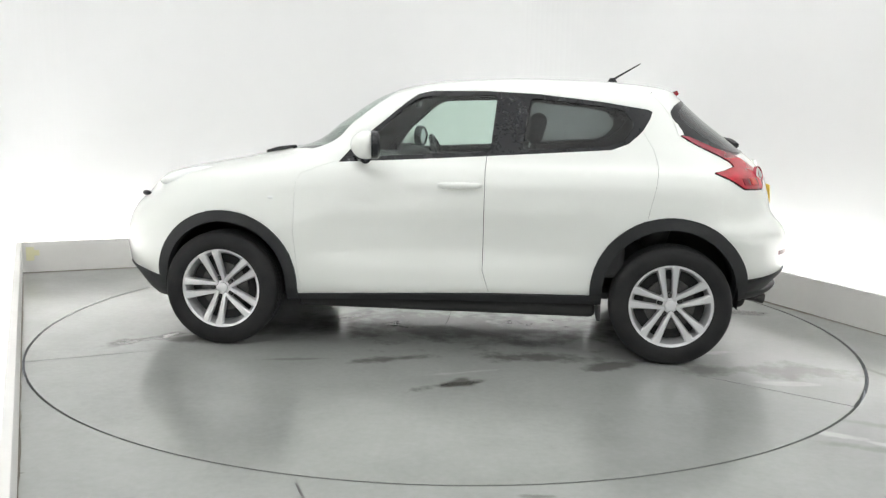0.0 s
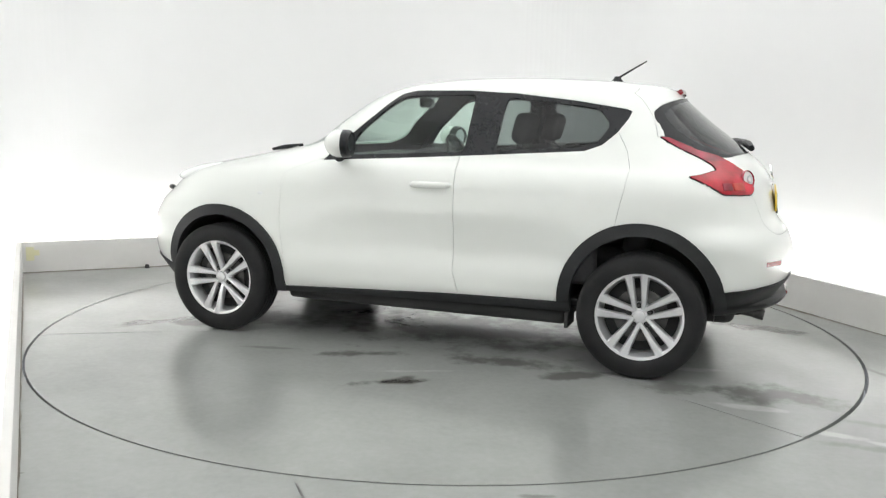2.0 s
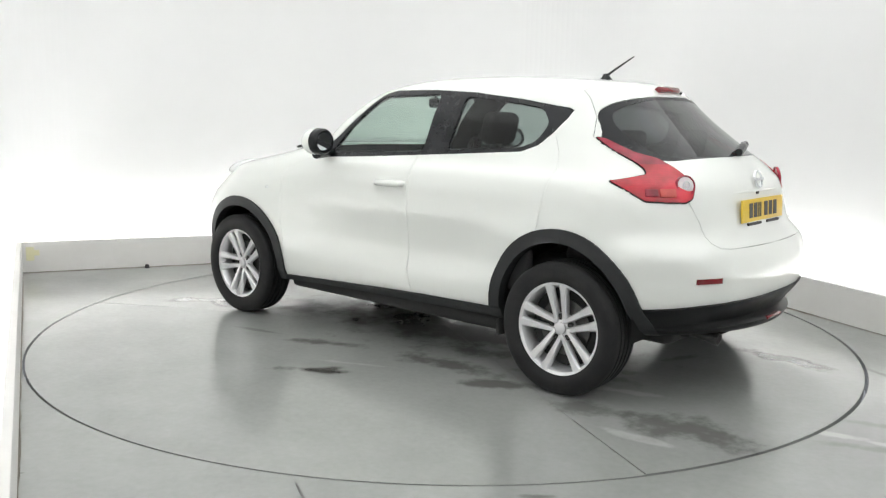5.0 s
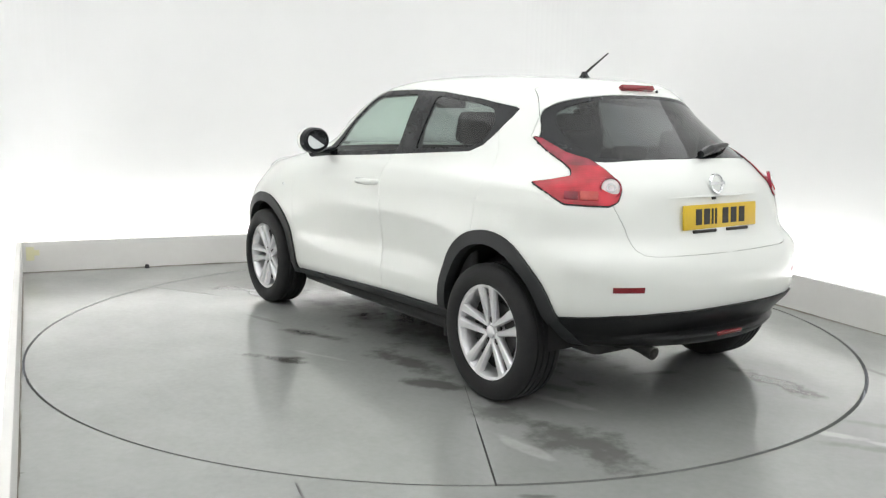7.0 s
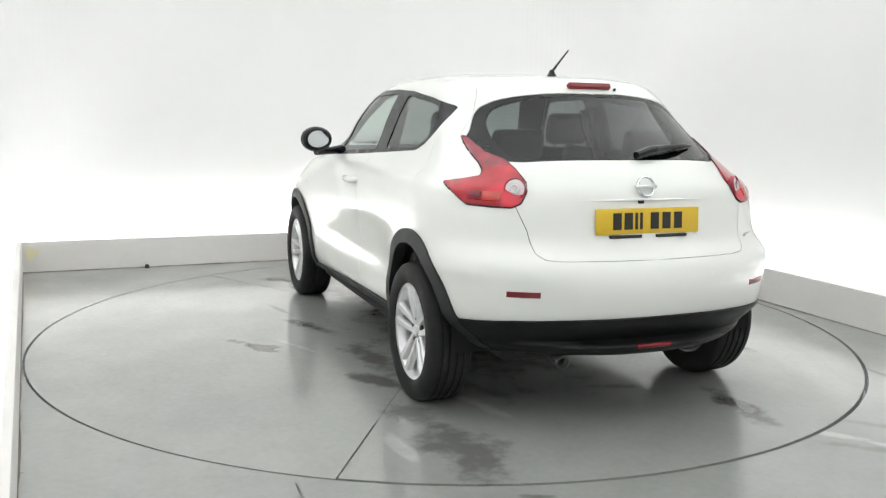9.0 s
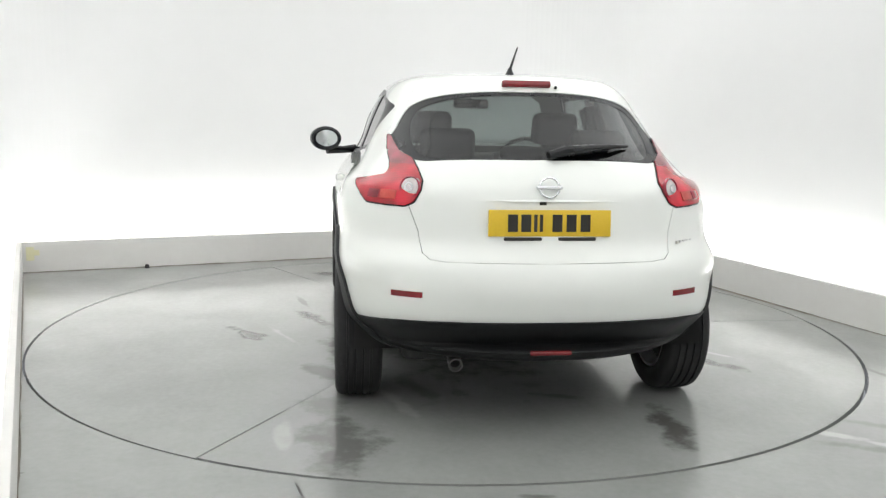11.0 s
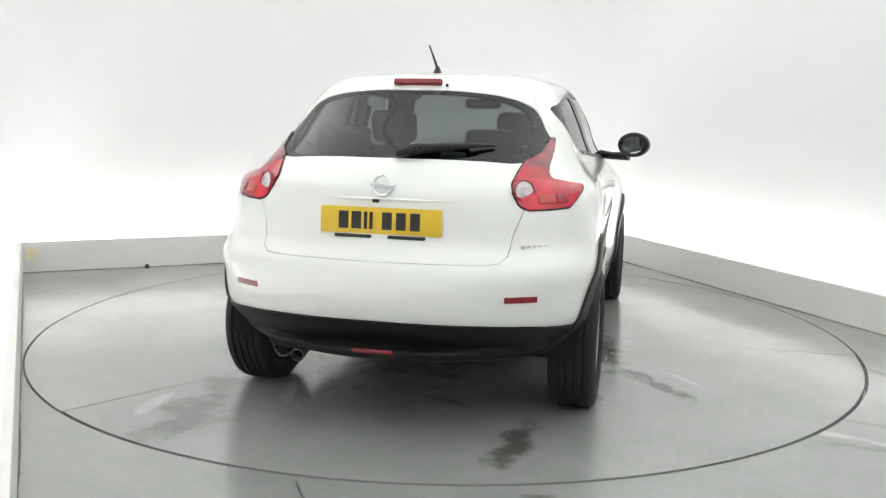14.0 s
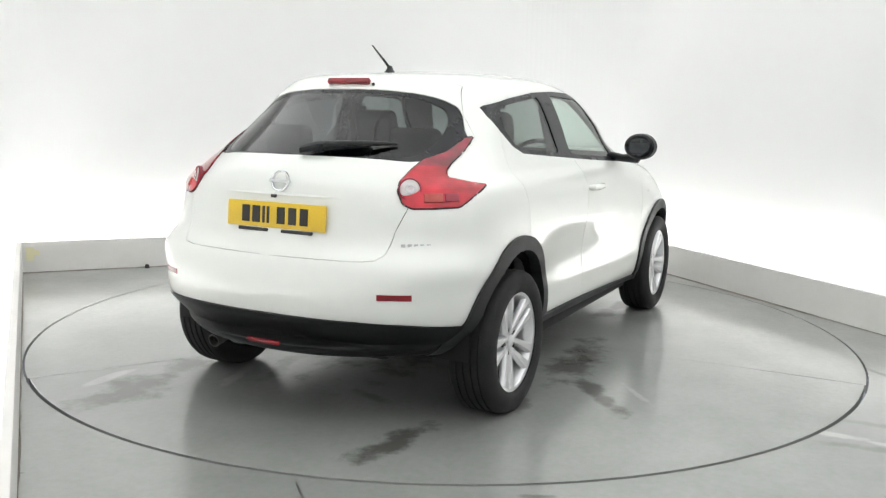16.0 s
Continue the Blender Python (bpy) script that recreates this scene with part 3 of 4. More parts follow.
def skin(zone, proud=0.0, thick=0.012, gap=0.0, sides=(1, -1), inward=None):
    """A bmesh of one zone of the skin, lifted, with a turned-in edge. sides: 1 left, -1 right; both give one joined mesh."""
    bm = bmesh.new()
    faces = [f for z in ([zone] if isinstance(zone, str) else zone) for f in ZONE.get(z, [])]
    for s in sides:
        made = {}
        for f in faces:
            vs = []
            for i in f:
                if i not in made:
                    p = CO[i] + NO[i] * proud
                    made[i] = bm.verts.new((p.x + OFF.x, s * p.y + OFF.y, p.z))
                vs.append(made[i])
            try:
                bm.faces.new(vs if s > 0 else vs[::-1])
            except ValueError:
                pass
    bmesh.ops.remove_doubles(bm, verts=bm.verts[:], dist=2e-5)
    bmesh.ops.holes_fill(bm, edges=[e for e in bm.edges if e.is_boundary], sides=6)
    bm.normal_update()
    if gap:
        shift = {}
        for e in bm.edges:
            if e.is_boundary:
                f = e.link_faces[0]
                a, b = e.verts
                w = f.normal.cross(b.co - a.co)
                if w.length < 1e-9:
                    continue
                w.normalize()
                if w.dot(f.calc_center_median() - a.co) < 0:
                    w = -w
                for v in (a, b):
                    shift[v] = shift.get(v, Vector((0, 0, 0))) + w
        for v, w in shift.items():
            if abs(v.co.y - OFF.y) > 1e-4 and w.length > 1e-6:
                v.co += w.normalized() * gap
    if thick:
        edges = [e for e in bm.edges if e.is_boundary]
        r = bmesh.ops.extrude_edge_only(bm, edges=edges)
        for v in {g for g in r["geom"] if isinstance(g, bmesh.types.BMVert)}:
            v.co -= skin_normal(v.co) * thick
    return bm


def shaded(ob, angle=35):
    me = ob.data
    me.polygons.foreach_set("use_smooth", [True] * len(me.polygons))
    me.set_sharp_from_angle(angle=radians(angle))
    return ob


def piece(name, bm, material, parent=None, label="", angle=35):
    return shaded(part(name, bm, material, parent or car, label), angle)


def sleek(ob):
    """Shade a panel by the flow of the whole body, free of ripples along its cuts."""
    me = ob.data
    flow = [skin_normal(v.co) for v in me.vertices]
    turned = [(0.0, 0.0, 0.0)] * len(me.loops)
    for f in me.polygons:
        lip = f.normal.dot(flow[f.vertices[0]]) < 0.6
        for i in f.loop_indices:
            turned[i] = f.normal if lip else flow[me.loops[i].vertex_index]
    me.normals_split_custom_set([tuple(q) for q in turned])
    return ob


def rear_x(y, z):
    """How far back the body reaches at a place seen from behind."""
    return min((((abs(y) - p.y) ** 2 + (z - p.z) ** 2, p.x) for p in CO if p.x < 0.35))[1]


def lamp_spot(u, z):
    """The place and outward direction of the left rear corner at an outline point of the lamp."""
    i = min((((p.dot(CORNER) - u) ** 2 + (p.z - z) ** 2, i) for i, p in enumerate(CO) if p.x < 0.45))[1]
    return CO[i], NO[i]


def car_skin():
    sleek(piece("body", skin("body", 0, 0.012), M_PAINT, label="white painted steel body shell"))
    inner = skin(["body", "front_door", "rear_door", "tailgate", "bonnet", "lamp", "lamp_arm", "reflector", "sill", "rear_skirt", "front_skirt"], -0.014, 0)
    piece("inner_panel", inner, M_GAP, label="dark inner body panel")
    for s in (1, -1):
        sleek(piece("door", skin("front_door", 0, 0.012, 0.0017, (s,)), M_PAINT, label="white front door"))
        sleek(piece("door", skin("rear_door", 0, 0.012, 0.0017, (s,)), M_PAINT, label="white rear door with hidden handle"))
        piece("window_frame", skin("frame", -0.003, 0.02, 0, (s,)), M_TRIM, label="gloss black window frame")
        g = sleek(piece("window", skin("front_pane", -0.007, 0.0, 0, (s,)), M_FRONTGLASS, label="clear green-tinted side window"))
        g.visible_shadow = False
        g = sleek(piece("window", skin("rear_pane", -0.007, 0.0, 0, (s,)), M_SIDEGLASS, label="dark privacy glass side window"))
        g.visible_shadow = False
        lamp = piece("tail_lamp", skin("lamp", 0.007, 0.03, 0.001, (s,)), M_LAMP, label="red boomerang-shaped tail lamp")
        piece("lamp_arm", skin("lamp_arm", 0.006, 0.03, 0.0, (s,)), M_ARM, lamp, "deep red upper arm of the lamp")
        piece("wheel_arch", skin("arch_r", 0.014, 0.05, 0, (s,)), M_CLAD, label="dark grey plastic arch cladding")
        piece("wheel_arch", skin("arch_f", 0.014, 0.05, 0, (s,)), M_CLAD, label="dark grey plastic arch cladding")
        piece("sill", skin("sill", 0.012, 0.04, 0, (s,)), M_CLAD, label="dark grey plastic sill cladding")
        piece("reflector", skin("reflector", 0.003, 0.015, 0, (s,)), M_LAMPDARK, label="slim red bumper reflector")
        piece("gasket", skin(["lamp", "lamp_arm"], 0.003, 0.02, -0.005, (s,)), M_TRIM, lamp, "thin black gasket round the lamp")
        # round clear lens in the lamp, and its ring
        c = Vector((-0.468, s * 0.566, 1.036))
        n = Vector((-0.80, s * 0.56, 0.22)).normalized()
        turn = n.to_track_quat("Z", "Y").to_matrix().to_4x4()
        bm = bmesh.new()
        bmesh.ops.create_uvsphere(bm, u_segments=28, v_segments=14, radius=0.043, matrix=Matrix.Translation(c + OFF + n * 0.010) @ turn @ Matrix.Diagonal((1, 1, 0.20, 1)))
        piece("lens", bm, M_CLEAR, lamp, "round clear lens")
        bm = bmesh.new()
        lathe(bm, [(0.014, 0.018), (0.020, 0.018), (0.020, 0.014), (0.014, 0.014)], 24, Matrix.Translation(c + OFF + n * 0.006) @ turn)
        piece("ring", bm, M_CHROME, lamp, "silver ring")
        bm = bmesh.new()
        lathe(bm, [(0.041, 0.008), (0.044, 0.013), (0.048, 0.010), (0.049, -0.004), (0.041, -0.004)], 32, Matrix.Translation(c + OFF + n * 0.006) @ turn)
        piece("ring", bm, M_ARM, lamp, "dark red ring round the lens")
        # bulb windows in the lower wing; a pale bar stands for the highlight above
        for u, z, wide, high, look_of in ((0.060, 1.000, 0.040, 0.021, M_AMBER), (0.135, 1.002, 0.030, 0.019, M_ARM)):
            p, nn = lamp_spot(u, z)
            q = Vector((nn.x, s * nn.y, nn.z)).to_track_quat("Z", "Y").to_matrix().to_4x4()
            bm = bmesh.new()
            box(bm, -wide, wide, -high, high, -0.004, 0.0032, 0.003, 2, Matrix.Translation(Vector((p.x, s * p.y, p.z)) + Vector((nn.x, s * nn.y, nn.z)) * 0.007 + OFF) @ q)
            piece("bulb_window", bm, look_of, lamp)
        highlight_bar = [lamp_spot(u, z) for u, z in ((0.250, 1.046), (0.19, 1.052), (0.125, 1.056), (0.06, 1.054))]
        bm = bmesh.new()
        tube(bm, [OFF + Vector((p.x + nn.x * 0.007, s * (p.y + nn.y * 0.007), p.z)) for p, nn in highlight_bar], [0.0015, 0.0035, 0.004, 0.002], 8)
        piece("highlight_bar", bm, M_CLEAR, lamp, "pale bar painting in the highlight along the lamp facet")
    piece("rear_skirt", skin("rear_skirt", 0.010, 0.05), M_BUMPER_SHADED, label="black plastic lower rear bumper, its underside shade in the colour")
    piece("front_skirt", skin("front_skirt", 0.008, 0.04), M_CLAD, label="black plastic lower front bumper")
    gate = sleek(piece("tailgate", skin("tailgate", 0, 0.012, 0.003), M_PAINT, label="white tailgate with roof spoiler"))
    piece("glass_border", skin("tailglass", -0.003, 0.01), M_TRIM, gate, "black border of the rear window")
    g = sleek(piece("rear_window", skin("tailpane", -0.004, 0.0), M_REARGLASS, gate, "dark curved rear window"))
    g.visible_shadow = False
    g = sleek(piece("windscreen", skin("screen", -0.003, 0.006), M_FRONTGLASS, label="green-tinted windscreen"))
    g.visible_shadow = False
    sleek(piece("bonnet", skin("bonnet", 0, 0.012, 0.002), M_PAINT, label="white bonnet"))
    return gate


def lathe(bm, profile, n, m, close=True):
    """Turn a closed profile of (radius, height) round the local z axis."""
    rings = [[bm.verts.new(m @ Vector((r * math.cos(2 * math.pi * i / n), r * math.sin(2 * math.pi * i / n), h))) for r, h in profile] for i in range(n)]
    k = len(profile)
    for i in range(n):
        a, b = rings[i], rings[(i + 1) % n]
        for j in range(k if close else k - 1):
            bm.faces.new((a[j], b[j], b[(j + 1) % k], a[(j + 1) % k]))
    bmesh.ops.recalc_face_normals(bm, faces=bm.faces[:])


def tube(bm, pts, radius, n=10, caps=True):
    """A round bar along a line of points; radius may be one number or one for each point."""
    pts = [Vector(p) for p in pts]
    rs = radius if isinstance(radius, (list, tuple)) else [radius] * len(pts)
    rings = []
    for i, p in enumerate(pts):
        d = (pts[min(i + 1, len(pts) - 1)] - pts[max(i - 1, 0)]).normalized()
        u = d.orthogonal().normalized() if not rings else (u - d * u.dot(d)).normalized()
        w = d.cross(u)
        rings.append([bm.verts.new(p + (u * math.cos(2 * math.pi * k / n) + w * math.sin(2 * math.pi * k / n)) * rs[i]) for k in range(n)])
    for a, b in zip(rings, rings[1:]):
        for k in range(n):
            bm.faces.new((a[k], a[(k + 1) % n], b[(k + 1) % n], b[k]))
    if caps:
        bm.faces.new(rings[0][::-1])
        bm.faces.new(rings[-1])
    bmesh.ops.recalc_face_normals(bm, faces=bm.faces[:])


def wheel(x, side, phase):
    """Alloy wheel: local z points out of the car."""
    base = Matrix.Translation(Vector((x, side * 0.775, 0.328)) + OFF) @ Matrix.Rotation(radians(-90 * side), 4, "X")
    bm = bmesh.new()
    lathe(bm, [(0.212, -0.09), (0.205, -0.06), (0.196, 0.0), (0.200, 0.055), (0.214, 0.082), (0.228, 0.088), (0.236, 0.087), (0.237, 0.080), (0.225, 0.070), (0.222, -0.09)], 72, base)
    rim = piece("wheel", bm, M_ALLOY, car, "silver alloy wheel with five twin spokes")
    bm = bmesh.new()
    prof = [(0.228, 0.092), (0.240, 0.101), (0.262, 0.107), (0.290, 0.106), (0.310, 0.098), (0.322, 0.088), (0.327, 0.075)]
    for g in (0.052, 0.018, -0.018, -0.052):
        prof += [(0.329, g + 0.0055), (0.321, g + 0.004), (0.321, g - 0.004), (0.329, g - 0.0055)]
    prof += [(0.327, -0.075), (0.322, -0.088), (0.310, -0.098), (0.290, -0.106), (0.262, -0.107), (0.240, -0.101), (0.228, -0.092)]
    lathe(bm, prof, 96, base)
    piece("tyre", bm, M_TYRE, rim, "black road tyre with grooved tread", 30)
    for k in range(5):
        for d in (-1, 1):
            a = radians(phase + 72 * k)
            spin = base @ Matrix.Rotation(a, 4, "Z")
            bm = bmesh.new()
            stations = ((0.030, 0.0130, 0.060, 0.030), (0.075, 0.0150, 0.066, 0.030), (0.13, 0.0185, 0.074, 0.028), (0.18, 0.0225, 0.081, 0.024), (0.220, 0.0290, 0.085, 0.018))
            rows = []
            for r, w, top, deep in stations:
                off = d * (0.021 + 0.115 * (r - 0.03))
                rows.append([bm.verts.new(spin @ Vector((r, off + u * w, h))) for u, h in ((-1, top - deep), (-0.95, top - 0.008), (-0.62, top), (0.62, top), (0.95, top - 0.008), (1, top - deep))])
            for p, q in zip(rows, rows[1:]):
                for j in range(5):
                    bm.faces.new((p[j], p[j + 1], q[j + 1], q[j]))
                bm.faces.new((p[5], p[0], q[0], q[5]))
            bm.faces.new(rows[0][::-1])
            bm.faces.new(rows[-1])
            bmesh.ops.recalc_face_normals(bm, faces=bm.faces[:])
            piece("spoke", bm, M_ALLOY, rim, angle=40)
        a = radians(phase + 72 * k)
        # Dark disc under the nut stands for the shade of its hole.
        bm = bmesh.new()
        lathe(bm, [(0.0, 0.0535), (0.0150, 0.0535), (0.0150, 0.03), (0.0, 0.03)], 20, base @ Matrix.Translation((0.056 * math.cos(a), 0.056 * math.sin(a), 0)), False)
        piece("lug_hole_shade", bm, M_GAP, rim)
        bm = bmesh.new()
        lathe(bm, [(0.0, 0.060), (0.007, 0.060), (0.009, 0.055), (0.009, 0.03), (0.0, 0.03)], 6, base @ Matrix.Translation((0.056 * math.cos(a), 0.056 * math.sin(a), 0)), False)
        piece("lug_nut", bm, M_DISC, rim)
    bm = bmesh.new()
    lathe(bm, [(0.0, 0.068), (0.022, 0.068), (0.029, 0.064), (0.031, 0.055), (0.070, 0.046), (0.074, 0.03), (0.0, 0.03)], 40, base, False)
    piece("hub_cap", bm, M_ALLOY, rim, "silver hub cap")
    bm = bmesh.new()
    lathe(bm, [(0.05, 0.02), (0.140, 0.02), (0.140, 0.0), (0.05, 0.0)], 48, base)
    piece("brake_disc", bm, M_DISC, rim, "grey steel brake disc")
    # Added dark disc fills the barrel, giving the shade between the spokes.
    bm = bmesh.new()
    lathe(bm, [(0.0, 0.006), (0.194, 0.006), (0.194, -0.02), (0.0, -0.02)], 48, base, False)
    piece("barrel_shade", bm, M_GAP, rim)


def wheel_wells():
    for x, z, r in ((0.012, 0.385, 0.375), (2.512, 0.36, 0.370)):
        for s in (1, -1):
            bm = bmesh.new()
            outline = arch(x, z, r, 0.31, 24)
            a = [bm.verts.new((u + OFF.x, s * 0.80 + OFF.y, v)) for u, v in outline]
            b = [bm.verts.new((u + OFF.x, s * 0.50 + OFF.y, v)) for u, v in outline]
            for i in range(len(outline) - 1):
                bm.faces.new((a[i], a[i + 1], b[i + 1], b[i]))
            bm.faces.new(b)
            bmesh.ops.solidify(bm, geom=bm.faces[:], thickness=0.006)
            piece("arch_liner", bm, M_GAP, car, "black wheel arch liner")


def o(x, y, z):
    return Vector((x, y, z)) + OFF


def slab(bm, x0, x1, y0, y1, z0, z1, bevel, lean=0.0, pivot=None, segments=3):
    m = Matrix.Translation(OFF)
    if lean:
        p = Vector(pivot)
        m = Matrix.Translation(OFF) @ Matrix.Translation(p) @ Matrix.Rotation(radians(lean), 4, "Y") @ Matrix.Translation(-p)
    return box(bm, x0, x1, y0, y1, z0, z1, bevel, segments, m)


def underbody():
    bm = bmesh.new()
    slab(bm, 0.40, 2.10, -0.77, 0.77, 0.225, 0.31, 0.03)
    slab(bm, 2.10, 2.95, -0.48, 0.48, 0.22, 0.34, 0.03)
    slab(bm, -0.50, 0.40, -0.49, 0.49, 0.30, 0.40, 0.03)
    piece("underbody", bm, M_GAP, car, "dark underbody pan")
    bm = bmesh.new()
    tube(bm, [o(0, -0.7, 0.31), o(0.06, -0.5, 0.27), o(0.08, 0, 0.26), o(0.06, 0.5, 0.27), o(0, 0.7, 0.31)], 0.035)
    piece("rear_axle", bm, M_GAP, car, "black rear axle beam")
    bm = bmesh.new()
    tube(bm, [o(0.35, 0.30, 0.28), o(-0.10, 0.32, 0.29), o(-0.30, 0.36, 0.315), o(-0.48, 0.38, 0.315), o(-0.58, 0.38, 0.302)], [0.025, 0.025, 0.028, 0.026, 0.026], 16, False)
    bmesh.ops.solidify(bm, geom=bm.faces[:], thickness=0.003)
    pipe = piece("exhaust_pipe", bm, M_DISC, car, "dull steel exhaust tailpipe")
    bm = bmesh.new()
    tube(bm, [o(-0.555, 0.38, 0.3055), o(-0.58, 0.38, 0.302), o(-0.605, 0.38, 0.297)], [0.029, 0.030, 0.031], 20, False)
    bmesh.ops.solidify(bm, geom=bm.faces[:], thickness=0.004)
    piece("tip", bm, M_DISC, pipe, "wider tip of the tailpipe")
    bm = bmesh.new()
    slab(bm, -0.46, -0.10, 0.10, 0.60, 0.272, 0.38, 0.05)
    piece("silencer", bm, M_GAP, car, "dark exhaust silencer box")
    bm = bmesh.new()
    slab(bm, -0.725, -0.64, -0.088, 0.088, 0.366, 0.385, 0.007)
    piece("fog_lamp", bm, M_LAMPDARK, car, "slim red rear fog lamp")
    for s in (1, -1):
        bm = bmesh.new()
        slab(bm, 0.375, 0.395, s * 0.74 - 0.09, s * 0.74 + 0.09, 0.222, 0.31, 0.005)
        piece("mud_flap", bm, M_GAP, car, "black mud flap")


def headrest_seat(x, y, w, top, recline):
    """A front seat: cushion, back, headrest and two posts."""
    bm = bmesh.new()
    slab(bm, x - 0.05, x + 0.50, y - w, y + w, 0.50, 0.66, 0.06)
    seat = piece("seat", bm, M_SEAT, car, "black cloth seat")
    bm = bmesh.new()
    slab(bm, x - 0.10, x + 0.04, y - w, y + w, 0.58, top - 0.22, 0.06, -recline, (x, y, 0.6))
    piece("backrest", bm, M_SEAT, seat)
    bm = bmesh.new()
    slab(bm, x - 0.10, x + 0.0, y - 0.13, y + 0.13, top - 0.19, top - 0.01, 0.045, -recline, (x, y, 0.6), 4)
    piece("headrest", bm, M_SEAT, seat, "rounded headrest")
    lean = Matrix.Translation(Vector((x, y, 0.6))) @ Matrix.Rotation(radians(-recline), 4, "Y") @ Matrix.Translation(-Vector((x, y, 0.6)))
    for d in (-0.06, 0.06):
        bm = bmesh.new()
        tube(bm, [OFF + lean @ Vector((x - 0.04, y + d, top - 0.30)), OFF + lean @ Vector((x - 0.04, y + d, top - 0.15))], 0.007)
        piece("post", bm, M_CHROME, seat)


def cabin():
    for y in (0.36, -0.36):
        headrest_seat(0.98, y, 0.25, 1.40, 14)
    bm = bmesh.new()
    slab(bm, 0.12, 0.55, -0.62, 0.62, 0.48, 0.64, 0.06)
    bench = piece("rear_bench", bm, M_SEAT, car, "black cloth rear bench")
    bm = bmesh.new()
    slab(bm, 0.02, 0.16, -0.62, 0.62, 0.60, 1.13, 0.05, -18, (0.1, 0, 0.6))
    piece("backrest", bm, M_SEAT, bench)
    for y, w in ((0.36, 0.13), (-0.36, 0.13), (0.0, 0.11)):
        bm = bmesh.new()
        slab(bm, -0.08, 0.0, y - w, y + w, 1.135, 1.135 + (0.15 if y else 0.07), 0.035, -8, (0, y, 1.1), 4)
        piece("headrest", bm, M_SEAT, bench)
    bm = bmesh.new()
    slab(bm, 1.62, 2.05, -0.66, 0.66, 0.72, 1.075, 0.07)
    slab(bm, 1.50, 1.70, -0.60, -0.18, 0.95, 1.10, 0.05)
    slab(bm, 1.45, 1.70, -0.14, 0.14, 0.45, 1.0, 0.05)
    piece("dashboard", bm, M_CABIN, car, "dark grey moulded dashboard")
    bm = bmesh.new()
    slab(bm, 0.25, 1.9, -0.70, 0.70, 0.32, 0.36, 0.01)
    slab(bm, -0.45, 0.25, -0.50, 0.50, 0.62, 0.66, 0.01)
    piece("cabin_floor", bm, M_SEAT, car, "black carpet")
    bm = bmesh.new()
    rim_at = Matrix.Translation(o(1.40, -0.36, 1.02)) @ Matrix.Rotation(radians(-65), 4, "Y")
    lathe(bm, [(0.185 + 0.014 * math.cos(t), 0.014 * math.sin(t)) for t in [2 * math.pi * k / 10 for k in range(10)]], 48, rim_at)
    sw = piece("steering_wheel", bm, M_TRIM, car, "black steering wheel")
    bm = bmesh.new()
    bmesh.ops.create_uvsphere(bm, u_segments=20, v_segments=10, radius=0.07, matrix=rim_at @ Matrix.Diagonal((1, 1, 0.45, 1)))
    for a in (0, 180, 90):
        q = rim_at @ Matrix.Rotation(radians(a + 90), 4, "Z")
        tube(bm, [q @ Vector((0.04, 0, 0)), q @ Vector((0.18, 0, 0))], 0.013)
    piece("boss", bm, M_CABIN, sw)
    bm = bmesh.new()
    tube(bm, [rim_at @ Vector((0, 0, 0.0)), o(1.66, -0.36, 0.92)], 0.03)
    piece("column", bm, M_CABIN, sw)
    bm = bmesh.new()
    slab(bm, 1.50, 1.53, -0.115, 0.115, 1.375, 1.435, 0.02)
    rv = piece("rear_view_mirror", bm, M_TRIM, car, "black interior rear-view mirror")
    bm = bmesh.new()
    tube(bm, [o(1.53, 0, 1.41), o(1.60, 0, 1.47)], 0.01)
    piece("stalk", bm, M_TRIM, rv)
    for s in (1, -1):
        bm = bmesh.new()
        slab(bm, 0.25, 1.75, s * 0.735 - 0.03, s * 0.735 + 0.03, 0.45, 1.07, 0.03)
        piece("door_lining", bm, M_CABIN, car, "dark grey door lining")
        bm = bmesh.new()
        tube(bm, [o(0.93, s * 0.69, 1.02), o(0.92, s * 0.60, 1.40)], 0.03, 8)
        piece("pillar_trim", bm, M_CABIN, car, "grey centre pillar trim")
        bm = bmesh.new()
        tube(bm, [o(0.955, s * 0.66, 1.05), o(0.95, s * 0.575, 1.38)], 0.022, 4)
        piece("seat_belt", bm, M_GAP, car, "black seat belt")
    bm = bmesh.new()
    slab(bm, -0.35, 0.0, -0.50, 0.50, 1.04, 1.07, 0.01)
    piece("parcel_shelf", bm, M_CABIN, car, "dark parcel shelf")


